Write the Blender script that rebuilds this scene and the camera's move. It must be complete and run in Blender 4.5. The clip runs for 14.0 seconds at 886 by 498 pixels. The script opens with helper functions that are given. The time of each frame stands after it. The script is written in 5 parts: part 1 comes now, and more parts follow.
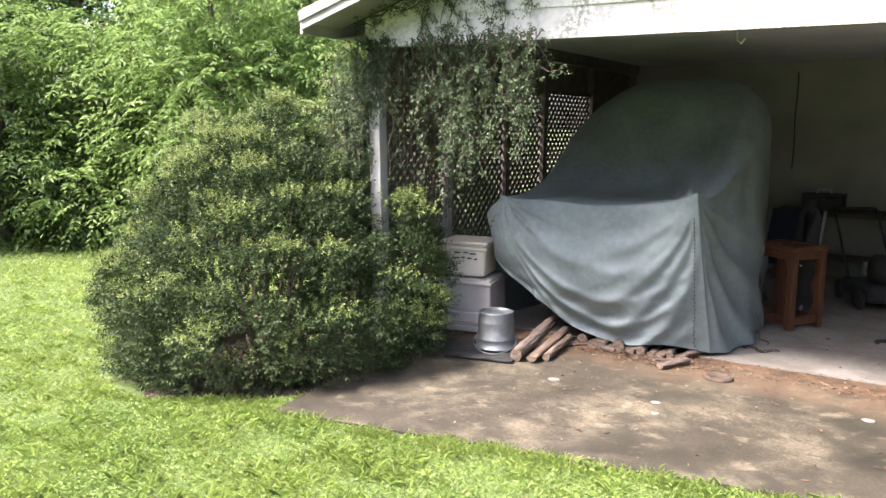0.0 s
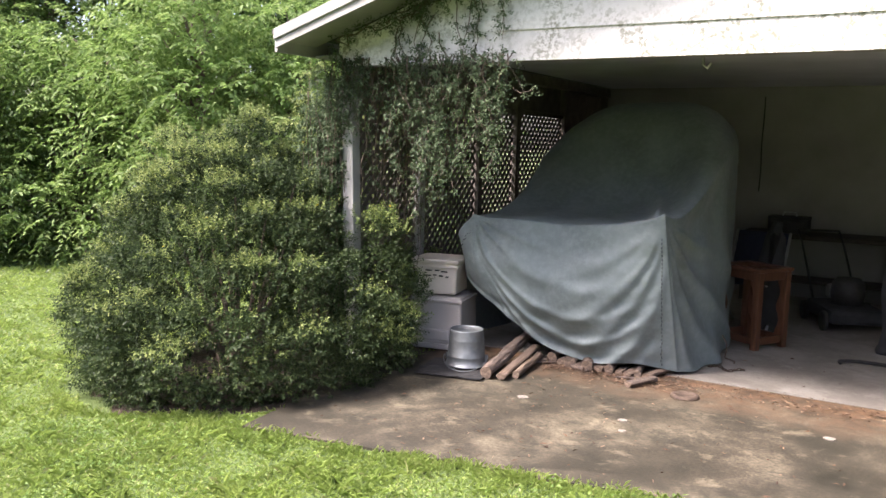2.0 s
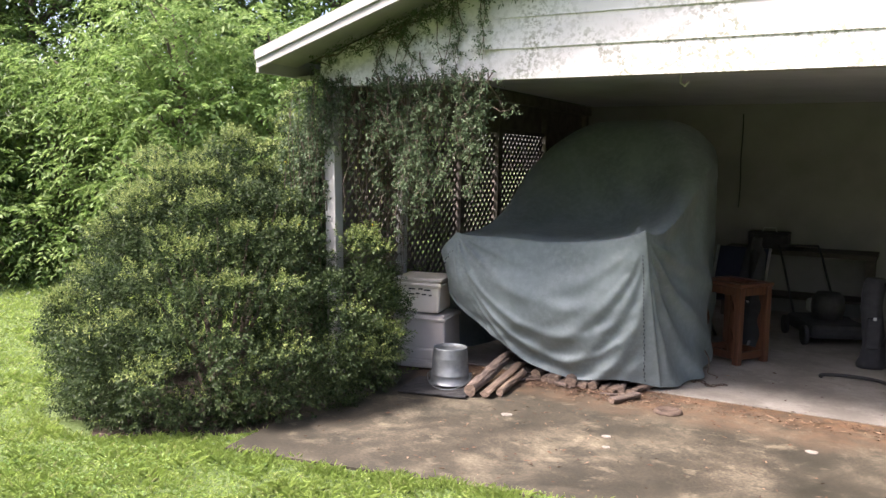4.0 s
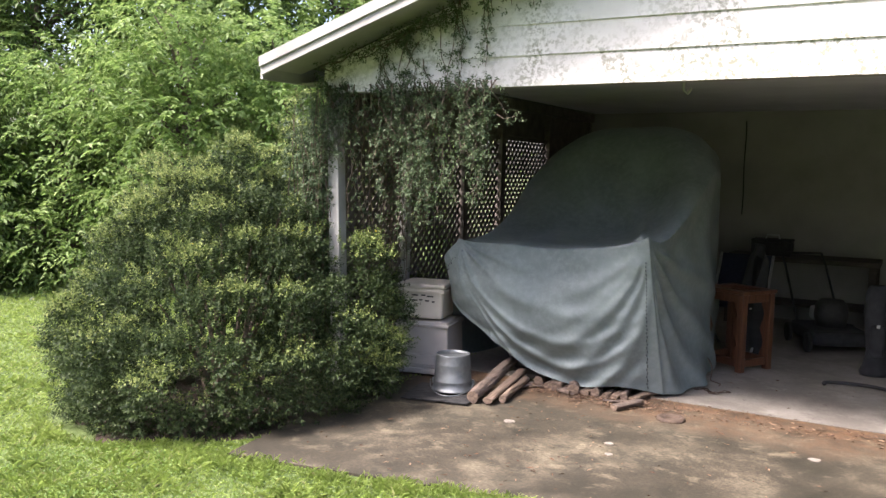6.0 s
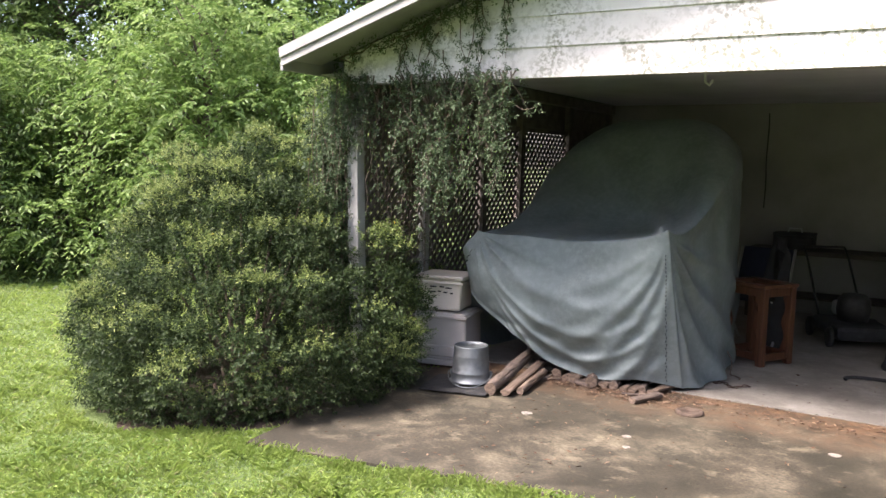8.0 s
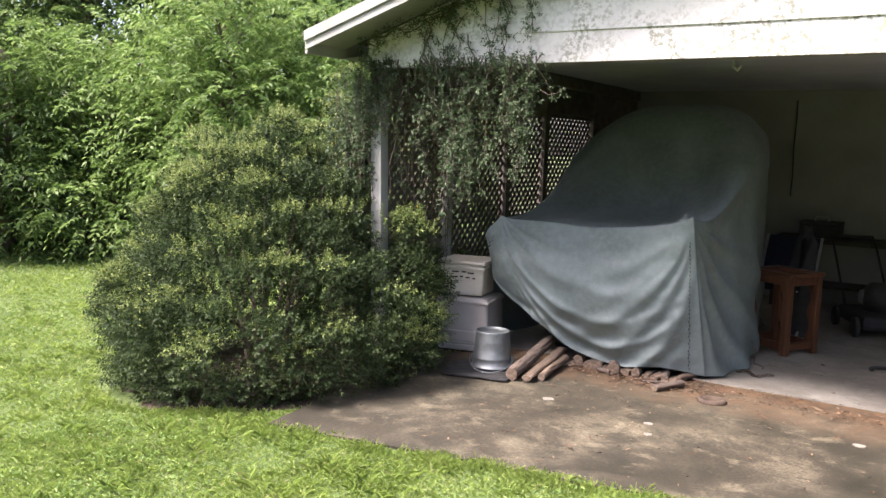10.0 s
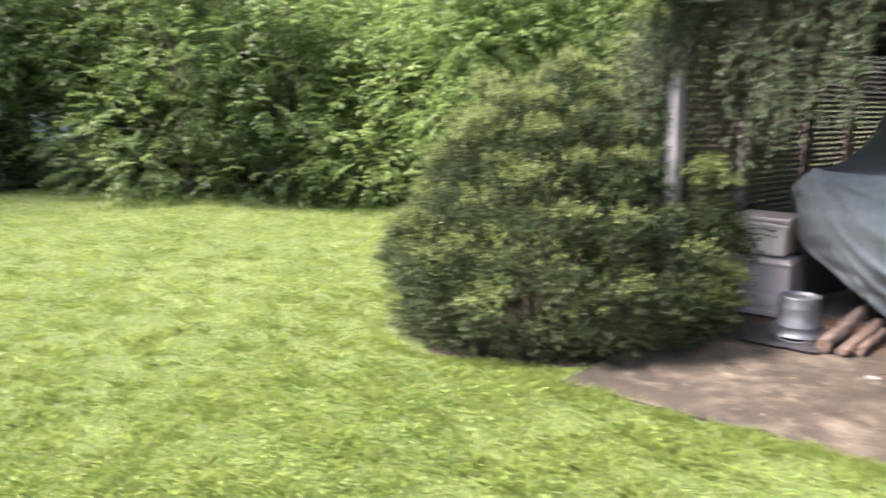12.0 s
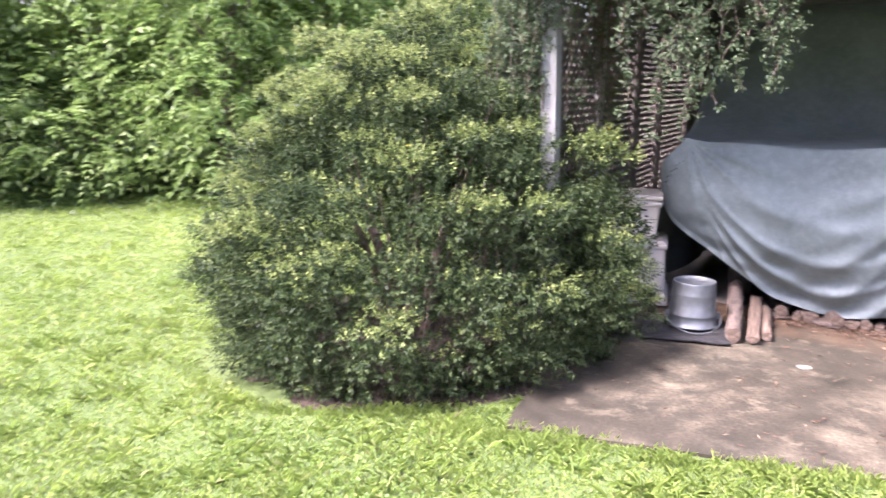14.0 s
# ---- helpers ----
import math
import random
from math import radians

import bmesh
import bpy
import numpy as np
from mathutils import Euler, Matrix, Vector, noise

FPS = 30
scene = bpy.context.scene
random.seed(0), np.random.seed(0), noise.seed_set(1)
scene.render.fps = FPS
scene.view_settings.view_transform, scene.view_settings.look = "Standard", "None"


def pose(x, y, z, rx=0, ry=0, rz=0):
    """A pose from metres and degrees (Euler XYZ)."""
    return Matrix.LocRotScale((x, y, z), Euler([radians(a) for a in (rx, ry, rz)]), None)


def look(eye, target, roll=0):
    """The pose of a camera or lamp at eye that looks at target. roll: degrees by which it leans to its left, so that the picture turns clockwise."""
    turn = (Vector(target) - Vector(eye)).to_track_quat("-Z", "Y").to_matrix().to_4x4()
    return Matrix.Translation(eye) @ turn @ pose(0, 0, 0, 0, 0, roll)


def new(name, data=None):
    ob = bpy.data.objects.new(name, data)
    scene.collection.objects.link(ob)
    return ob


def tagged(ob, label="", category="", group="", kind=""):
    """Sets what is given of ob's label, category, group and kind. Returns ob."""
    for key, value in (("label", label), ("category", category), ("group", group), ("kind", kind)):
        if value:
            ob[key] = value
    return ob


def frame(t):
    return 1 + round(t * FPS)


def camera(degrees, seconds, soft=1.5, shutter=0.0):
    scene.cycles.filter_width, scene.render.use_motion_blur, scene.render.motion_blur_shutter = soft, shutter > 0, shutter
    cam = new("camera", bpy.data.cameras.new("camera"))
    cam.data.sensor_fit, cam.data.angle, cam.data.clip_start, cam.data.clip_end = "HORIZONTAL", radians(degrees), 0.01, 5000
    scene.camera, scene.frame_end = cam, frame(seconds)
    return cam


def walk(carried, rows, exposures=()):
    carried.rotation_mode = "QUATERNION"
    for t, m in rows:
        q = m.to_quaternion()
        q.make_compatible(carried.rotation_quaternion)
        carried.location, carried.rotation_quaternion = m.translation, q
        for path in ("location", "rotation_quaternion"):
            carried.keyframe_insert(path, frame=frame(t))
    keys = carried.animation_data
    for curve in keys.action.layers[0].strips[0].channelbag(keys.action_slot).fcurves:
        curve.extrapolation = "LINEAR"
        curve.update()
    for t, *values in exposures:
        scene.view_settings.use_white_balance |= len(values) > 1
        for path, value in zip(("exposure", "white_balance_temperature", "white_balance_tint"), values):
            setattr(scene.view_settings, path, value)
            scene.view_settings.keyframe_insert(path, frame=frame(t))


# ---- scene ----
cam = camera(55.8, 14.0, shutter=0.45)
PATH = [
    (0, (3.636, -4.723, 1.574), (2.574, -3.053, 1.282), 0.7),
    (0.5, (3.632, -4.721, 1.577), (2.541, -3.071, 1.283), 0.2),
    (1, (3.638, -4.714, 1.572), (2.539, -3.069, 1.283), 0.0),
    (1.5, (3.652, -4.73, 1.571), (2.58, -3.063, 1.304), 0.6),
    (2, (3.674, -4.749, 1.572), (2.661, -3.042, 1.326), 1.5),
    (2.5, (3.679, -4.75, 1.57), (2.679, -3.032, 1.344), 1.4),
    (3, (3.687, -4.753, 1.575), (2.693, -3.032, 1.355), 1.1),
    (3.5, (3.689, -4.754, 1.569), (2.705, -3.025, 1.36), 1.0),
    (6, (3.694, -4.762, 1.573), (2.703, -3.035, 1.387), 1.2),
    (6.5, (3.694, -4.766, 1.571), (2.7, -3.04, 1.387), 1.2),
    (7, (3.704, -4.761, 1.573), (2.717, -3.031, 1.388), 1.1),
    (7.5, (3.707, -4.764, 1.578), (2.706, -3.043, 1.385), 1.1),
    (8, (3.7, -4.759, 1.57), (2.67, -3.057, 1.364), 1.4),
    (10.5, (3.692, -4.762, 1.561), (2.613, -3.097, 1.306), 1.9),
    (11, (3.684, -4.777, 1.555), (2.573, -3.137, 1.274), 2.1),
    (11.5, (3.593, -4.789, 1.521), (2.351, -3.257, 1.191), 2.3),
    (12, (3.262, -4.777, 1.526), (1.783, -3.483, 1.153), 1.1),
    (12.5, (2.905, -4.633, 1.485), (1.281, -3.536, 1.089), -1.9),
    (13, (2.478, -4.591, 1.456), (1.05, -3.246, 1.067), 1.2),
    (13.5, (2.043, -4.497, 1.425), (0.875, -2.926, 1.015), 1.7),
    (14, (1.685, -4.467, 1.422), (0.798, -2.722, 1.011), 1.1),
]
walk(cam, [(t, look(e, g, r)) for t, e, g, r in PATH],
     [(0, 2.32, 6450, 20), (1, 2.32, 6450, 20), (1.5, 2.14, 6500, 21), (2, 1.94, 6500, 22), (3.5, 1.96, 6500, 22), (6, 1.87, 6480, 21), (8, 1.89, 6480, 21), (10.5, 1.88, 6520, 21),
      (11.2, 2.08, 6520, 23), (11.6, 2.22, 6480, 26), (12, 2.2, 6450, 28), (12.6, 2.45, 6150, 35), (13.2, 2.34, 6050, 34), (14, 2.55, 6050, 35)])


# ---- world and light ----
world = bpy.data.worlds.new("world")
scene.world = world
world.use_nodes = True
wn = world.node_tree
sky = wn.nodes.new("ShaderNodeTexSky")
sky.sky_type, sky.sun_disc = "NISHITA", False
sky.sun_elevation, sky.sun_rotation = radians(52.9), radians(219)
sky.air_density, sky.dust_density, sky.ozone_density = 1.0, 4.0, 1.0
wn.links.new(sky.outputs[0], wn.nodes["Background"].inputs["Color"])
wn.nodes["Background"].inputs["Strength"].default_value = 0.15

sun = new("sun", bpy.data.lights.new("sun", "SUN"))
sun.data.energy, sun.data.angle, sun.data.color = 3.2, radians(15), (1.0, 0.95, 0.87)
sun.matrix_world = look((-5.2, -6.5, 11.0), (0, 0, 0))


# ---- materials ----
class Mat:
    """A node material with a principled shader and short ways to add textures."""

    def __init__(self, name, rough=0.8, metal=0.0, spec=0.5):
        self.m = bpy.data.materials.new(name)
        self.m.use_nodes = True
        self.t = self.m.node_tree
        self.b = self.t.nodes["Principled BSDF"]
        self.b.inputs["Roughness"].default_value = rough
        self.b.inputs["Metallic"].default_value = metal
        self.b.inputs["Specular IOR Level"].default_value = spec
        self.co = self.t.nodes.new("ShaderNodeTexCoord")

    def node(self, kind, **props):
        n = self.t.nodes.new(kind)
        for k, v in props.items():
            if k in n.inputs:
                n.inputs[k].default_value = v
        return n

    def link(self, a, b):
        self.t.links.new(a, b)

    def coords(self, scale=(1, 1, 1), which="Object"):
        mp = self.node("ShaderNodeMapping", Scale=scale)
        self.link(self.co.outputs[which], mp.inputs["Vector"])
        return mp.outputs[0]

    def noise(self, scale, detail=4.0, rough=0.55, stretch=(1, 1, 1), which="Object", distortion=0.0):
        n = self.node("ShaderNodeTexNoise", Scale=scale, Detail=detail, Roughness=rough, Distortion=distortion)
        self.link(self.coords(stretch, which), n.inputs["Vector"])
        return n.outputs["Fac"]

    def ramp(self, fac, stops):
        r = self.t.nodes.new("ShaderNodeValToRGB")
        e = r.color_ramp.elements
        while len(e) < len(stops):
            e.new(0.5)
        for el, (p, c) in zip(e, stops):
            el.position = p
            el.color = (*c, 1) if len(c) == 3 else (c[0], c[0], c[0], 1)
        self.link(fac, r.inputs[0])
        return r.outputs[0]

    def mix(self, fac, a, b, mode="MIX"):
        n = self.t.nodes.new("ShaderNodeMix")
        n.data_type, n.blend_type = "RGBA", mode
        for val, sock in ((fac, n.inputs[0]), (a, n.inputs[6]), (b, n.inputs[7])):
            if isinstance(val, (int, float)):
                sock.default_value = val
            elif isinstance(val, tuple):
                sock.default_value = (*val, 1)
            else:
                self.link(val, sock)
        return n.outputs[2]

    def color(self, c):
        if isinstance(c, tuple):
            self.b.inputs["Base Color"].default_value = (*c, 1)
        else:
            self.link(c, self.b.inputs["Base Color"])
        return self

    def rough(self, fac):
        self.link(fac, self.b.inputs["Roughness"])
        return self

    def bump(self, fac, strength=0.3, dist=0.01):
        n = self.node("ShaderNodeBump", Strength=strength, Distance=dist)
        self.link(fac, n.inputs["Height"])
        self.link(n.outputs[0], self.b.inputs["Normal"])
        return self

    def random(self, which="island"):
        if which == "island":
            return self.t.nodes.new("ShaderNodeNewGeometry").outputs["Random Per Island"]
        return self.t.nodes.new("ShaderNodeObjectInfo").outputs["Random"]


def leaf_material(name, stops, translucent=0.35, rough=0.45, patch=1.2, gloss=0.35):
    """Leaves: colour varies leaf by leaf and in patches; some light passes through."""
    k = Mat(name, rough, 0.0, gloss)
    base = k.ramp(k.random(), stops)
    p = k.ramp(k.noise(patch, 3.0), [(0.3, (0.72, 0.78, 0.7)), (0.7, (1.0, 1.0, 1.0))])
    c = k.mix(1.0, base, p, "MULTIPLY")
    k.color(c)
    tr = k.t.nodes.new("ShaderNodeBsdfTranslucent")
    k.link(c, tr.inputs["Color"])
    mx = k.t.nodes.new("ShaderNodeMixShader")
    mx.inputs[0].default_value = translucent
    k.link(k.b.outputs[0], mx.inputs[1])
    k.link(tr.outputs[0], mx.inputs[2])
    k.link(mx.outputs[0], k.t.nodes["Material Output"].inputs["Surface"])
    return k.m


def concrete(name, light, dark, stain, rust=False):
    k = Mat(name, 0.85)
    big = k.noise(1.4, 8.0, 0.68, distortion=0.15)
    mid = k.noise(7.0, 8.0, 0.7)
    fine = k.noise(55.0, 5.0, 0.75)
    c = k.ramp(big, [(0.34, dark), (0.5, stain), (0.66, light)])
    c = k.mix(k.ramp(mid, [(0.35, (0.0,)), (0.75, (0.55,))]), c, dark)
    c = k.mix(0.6 if rust else 0.2, c, k.ramp(fine, [(0.36, (0.3, 0.3, 0.3)), (0.62, (1.25, 1.25, 1.25))]), "MULTIPLY")
    blot = k.ramp(k.noise(2.6, 9.0, 0.74, distortion=0.3), [(0.48, (0.0,)), (0.62, (0.8,))])
    c = k.mix(blot, c, dark)
    pale = k.ramp(k.noise(4.1, 9.0, 0.75, (1.0, 1.4, 1.0), distortion=0.3), [(0.56, (0.0,)), (0.68, (0.7,))])
    c = k.mix(pale, c, light)
    if rust:
        # a rain-washed rusty band along the joint with the carport floor
        sep = k.t.nodes.new("ShaderNodeSeparateXYZ")
        k.link(k.co.outputs["Object"], sep.inputs[0])
        wob = k.node("ShaderNodeMath")
        wob.operation = "MULTIPLY_ADD"
        k.link(k.noise(1.6, 5.0, 0.6), wob.inputs[0])
        wob.inputs[1].default_value = 0.9
        k.link(sep.outputs["Y"], wob.inputs[2])
        mp = k.node("ShaderNodeMapRange")
        mp.inputs["From Min"].default_value, mp.inputs["From Max"].default_value = 0.75, 1.35
        k.link(wob.outputs[0], mp.inputs["Value"])
        c = k.mix(k.mix(1.0, mp.outputs[0], k.ramp(k.noise(7.0, 5.0, 0.65), [(0.35, (0.15,)), (0.65, (0.85,))]), "MULTIPLY"), c, (0.17, 0.095, 0.05))
    return k.color(c).bump(fine, 0.35, 0.004).rough(k.ramp(big, [(0.3, (0.6,)), (0.7, (0.92,))])).m


M_APRON = concrete("weathered_concrete", (0.185, 0.157, 0.104), (0.021, 0.019, 0.0115), (0.064, 0.053, 0.034), True)
M_SLAB = concrete("dry_concrete", (0.31, 0.288, 0.255), (0.15, 0.135, 0.115), (0.255, 0.235, 0.205))

k = Mat("lawn_soil", 0.95)
c = k.ramp(k.noise(2.2, 6.0, 0.65), [(0.3, (0.072, 0.116, 0.026)), (0.55, (0.098, 0.146, 0.036)), (0.8, (0.132, 0.176, 0.05))])
c = k.mix(k.ramp(k.noise(40.0, 4.0), [(0.4, (0.0,)), (0.7, (0.5,))]), c, (0.07, 0.10, 0.025))
M_SOIL = k.color(c).bump(k.noise(60.0, 4.0), 0.8, 0.03).m

k = Mat("bare_soil", 0.95)
M_BED = k.color(k.ramp(k.noise(9.0, 6.0, 0.7), [(0.3, (0.022, 0.016, 0.011)), (0.7, (0.07, 0.048, 0.032))])).bump(k.noise(30.0, 5.0), 0.9, 0.03).m

k = Mat("painted_boards", 0.6)
big = k.noise(1.5, 5.0, 0.6)
c = k.ramp(big, [(0.3, (0.62, 0.61, 0.585)), (0.6, (0.74, 0.73, 0.71))])
mild = k.ramp(k.noise(38.0, 5.0, 0.7, (1, 1, 1)), [(0.47, (0.0,)), (0.56, (1.0,))])
patch = k.ramp(k.noise(1.7, 4.0, 0.6, distortion=0.4), [(0.42, (0.0,)), (0.60, (0.9,))])
c = k.mix(k.mix(1.0, mild, patch, "MULTIPLY"), c, (0.19, 0.195, 0.13))
M_PAINT = k.color(c).bump(k.noise(60.0, 3.0, stretch=(0.15, 1, 1)), 0.12, 0.003).m

k = Mat("trim_paint", 0.55)
c = k.ramp(k.noise(3.0, 5.0, 0.6), [(0.3, (0.25, 0.25, 0.235)), (0.65, (0.34, 0.34, 0.325))])
c = k.mix(k.ramp(k.noise(22.0, 5.0, 0.7), [(0.6, (0.0,)), (0.75, (0.3,))]), c, (0.30, 0.30, 0.26))
M_TRIM = k.color(c).bump(k.noise(50.0, 3.0), 0.1, 0.003).m

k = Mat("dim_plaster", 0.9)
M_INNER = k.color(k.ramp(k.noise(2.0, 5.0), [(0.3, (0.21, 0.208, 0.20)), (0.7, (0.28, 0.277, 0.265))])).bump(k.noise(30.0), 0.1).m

k = Mat("ceiling_board", 0.9)
M_CEIL = k.color(k.ramp(k.noise(2.0, 5.0), [(0.3, (0.44, 0.44, 0.50)), (0.7, (0.54, 0.54, 0.60))])).m

k = Mat("roof_shingle", 0.95)
M_ROOF = k.color(k.ramp(k.noise(25.0, 4.0), [(0.3, (0.05, 0.05, 0.05)), (0.7, (0.12, 0.115, 0.11))])).bump(k.noise(60.0), 0.4).m

k = Mat("lattice_wood", 0.9)
M_LATTICE = k.color(k.ramp(k.noise(9.0, 5.0, 0.6, (1, 1, 1)), [(0.3, (0.075, 0.065, 0.055)), (0.7, (0.16, 0.14, 0.125))])).bump(k.noise(80.0), 0.2, 0.003).m

k = Mat("tarp_cloth", 0.62, 0.0, 0.4)
c = k.ramp(k.noise(3.0, 6.0, 0.6), [(0.3, (0.128, 0.162, 0.168)), (0.7, (0.192, 0.236, 0.24))])
c = k.mix(k.ramp(k.noise(24.0, 5.0, 0.7), [(0.45, (0.0,)), (0.75, (0.5,))]), c, (0.25, 0.29, 0.29))
M_TARP = k.color(c).bump(k.noise(260.0, 2.0), 0.12, 0.002).m

k = Mat("galvanised_steel", 0.45, 0.85)
M_GALV = k.color(k.ramp(k.noise(14.0, 4.0), [(0.3, (0.17, 0.19, 0.20)), (0.7, (0.26, 0.28, 0.29))])).rough(k.ramp(k.noise(20.0, 4.0), [(0.3, (0.5,)), (0.7, (0.66,))])).m

k = Mat("beige_plastic", 0.5)
M_BEIGE = k.color(k.ramp(k.noise(4.0, 5.0), [(0.3, (0.56, 0.51, 0.43)), (0.7, (0.65, 0.60, 0.52))])).bump(k.noise(120.0), 0.05).m
k = Mat("grey_plastic", 0.5)
M_GREY = k.color(k.ramp(k.noise(4.0, 5.0), [(0.3, (0.36, 0.335, 0.31)), (0.7, (0.45, 0.42, 0.39))])).bump(k.noise(120.0), 0.05).m

k = Mat("stained_wood", 0.42)
grain = k.noise(9.0, 6.0, 0.6, (6, 6, 0.5))
M_WOOD = k.color(k.ramp(grain, [(0.3, (0.05, 0.02, 0.011)), (0.7, (0.135, 0.056, 0.028))])).bump(grain, 0.15, 0.003).m

k = Mat("bark", 0.95)
grain = k.noise(16.0, 6.0, 0.7, (1, 1, 0.25))
M_BARK = k.color(k.ramp(grain, [(0.3, (0.055, 0.04, 0.03)), (0.7, (0.20, 0.155, 0.12))])).bump(grain, 0.9, 0.02).m
k = Mat("split_wood", 0.85)
grain = k.noise(40.0, 6.0, 0.7, (1, 1, 0.1))
M_SPLIT = k.color(k.ramp(grain, [(0.3, (0.045, 0.032, 0.024)), (0.5, (0.125, 0.088, 0.064)), (0.72, (0.27, 0.205, 0.155))])).bump(grain, 0.6, 0.01).m
k = Mat("log_bark", 0.95)
grain = k.noise(38.0, 6.0, 0.75, (1, 1, 0.35))
M_LOG = k.color(k.ramp(grain, [(0.3, (0.04, 0.03, 0.025)), (0.7, (0.20, 0.15, 0.12))])).bump(grain, 0.9, 0.015).m

k = Mat("black_rubber", 0.7)
M_BLACK = k.color(k.ramp(k.noise(20.0), [(0.3, (0.012, 0.012, 0.013)), (0.7, (0.035, 0.034, 0.034))])).bump(k.noise(90.0), 0.2).m

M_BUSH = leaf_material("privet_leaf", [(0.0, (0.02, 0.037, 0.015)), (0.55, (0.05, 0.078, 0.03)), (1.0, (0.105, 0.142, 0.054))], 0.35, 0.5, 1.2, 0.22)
# pale new shoots, also used to colour the lit tops of boughs
M_BUSHTIP = leaf_material("privet_lit_new_leaf", [(0.0, (0.115, 0.16, 0.05)), (0.6, (0.215, 0.27, 0.09)), (1.0, (0.37, 0.41, 0.15))], 0.42, 0.5, 1.2, 0.22)
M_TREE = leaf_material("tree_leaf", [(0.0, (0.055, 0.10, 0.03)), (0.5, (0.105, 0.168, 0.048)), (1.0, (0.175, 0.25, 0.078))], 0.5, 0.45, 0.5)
# paler copy of the tree leaf: sunlit foliage and fresh growth in one colour
M_TREELIT = leaf_material("tree_lit_new_leaf", [(0.0, (0.145, 0.235, 0.062)), (0.6, (0.225, 0.33, 0.10)), (1.0, (0.32, 0.42, 0.15))], 0.5, 0.5, 0.5)
M_VINE = leaf_material("vine_leaf", [(0.0, (0.055, 0.088, 0.045)), (0.6, (0.11, 0.155, 0.085)), (1.0, (0.20, 0.25, 0.15))], 0.3, 0.5, 1.2, 0.2)
M_YELLOW = leaf_material("yellow_leaf", [(0.0, (0.5, 0.38, 0.03)), (1.0, (0.7, 0.55, 0.06))], 0.4)
M_GRASS = leaf_material("grass_blade", [(0.0, (0.25, 0.345, 0.08)), (0.5, (0.315, 0.415, 0.105)), (0.93, (0.39, 0.48, 0.14)), (1.0, (0.44, 0.43, 0.22))], 0.4, 0.5)

M_CLOVER = leaf_material("clover_leaf", [(0.0, (0.13, 0.225, 0.05)), (0.6, (0.20, 0.31, 0.075)), (1.0, (0.29, 0.39, 0.11))], 0.4, 0.5)


# ---- building helpers ----
def mesh_of(name, bm, material, smooth=False):
    me = bpy.data.meshes.new(name)
    bm.normal_update()
    bm.to_mesh(me)
    bm.free()
    for m in material if isinstance(material, (list, tuple)) else [material]:
        me.materials.append(m)
    if smooth:
        me.polygons.foreach_set("use_smooth", [True] * len(me.polygons))
    return me


def part(name, bm, material, parent=None, label="", smooth=False, at=None, placed=False):
    ob = new(name, mesh_of(name, bm, material, smooth))
    if at is not None:
        ob.matrix_world = at
    if parent is not None:
        ob.parent = parent
        if placed:
            ob.matrix_parent_inverse = Matrix.Translation(-parent.location)
    return tagged(ob, label)


def box(bm, x0, x1, y0, y1, z0, z1, bevel=0.0, m=None):
    """Adds a box, bevelled, to a bmesh."""
    r = bmesh.ops.create_cube(bm, size=1.0)
    vs = r["verts"]
    for v in vs:
        v.co = Vector(((x0 + x1) / 2 + v.co.x * (x1 - x0), (y0 + y1) / 2 + v.co.y * (y1 - y0), (z0 + z1) / 2 + v.co.z * (z1 - z0)))
    if bevel:
        es = list({e for v in vs for e in v.link_edges})
        r = bmesh.ops.bevel(bm, geom=es, offset=bevel, segments=2, affect="EDGES", profile=0.5)
        vs = list({v for f in r["faces"] for v in f.verts} | {v for v in vs if v.is_valid})
    if m is not None:
        bmesh.ops.transform(bm, matrix=m, verts=vs)
    return vs


def boxed(*a, **k):
    bm = bmesh.new()
    box(bm, *a, **k)
    return bm


def lathe(profile, n=32, bm=None):
    """A turned body from (radius, height) pairs."""
    bm = bm or bmesh.new()
    rings = [[bm.verts.new((r * math.cos(2 * math.pi * i / n), r * math.sin(2 * math.pi * i / n), z)) for i in range(n)] for r, z in profile]
    for a, b in zip(rings, rings[1:]):
        for i in range(n):
            bm.faces.new((a[i], a[(i + 1) % n], b[(i + 1) % n], b[i]))
    return bm


def tube(points, radii, n=8, bm=None, cap=True):
    """A round tube along points."""
    bm = bm or bmesh.new()
    pts = [Vector(p) for p in points]
    if not isinstance(radii, (list, tuple)):
        radii = [radii] * len(pts)
    rings = []
    for i, p in enumerate(pts):
        d = (pts[min(i + 1, len(pts) - 1)] - pts[max(i - 1, 0)]).normalized()
        u = d.cross(Vector((0.31, 0.2, 0.93)))
        u = (u if u.length > 0.05 else d.cross(Vector((1, 0, 0)))).normalized()
        w = d.cross(u)
        rings.append([bm.verts.new(p + radii[i] * (u * math.cos(2 * math.pi * j / n) + w * math.sin(2 * math.pi * j / n))) for j in range(n)])
    for a, b in zip(rings, rings[1:]):
        for j in range(n):
            bm.faces.new((a[j], b[j], b[(j + 1) % n], a[(j + 1) % n]))
    if cap:
        bm.faces.new(rings[0])
        bm.faces.new(rings[-1][::-1])
    return bm


def empty(name, label, category, group="", kind="", at=None):
    ob = new(name)
    ob.empty_display_size = 0.1
    if at is not None:
        ob.matrix_world = at
    return tagged(ob, label, category, group, kind)


rng = np.random.default_rng(7)


def unit(v):
    return v / np.maximum(np.linalg.norm(v, axis=-1, keepdims=True), 1e-9)


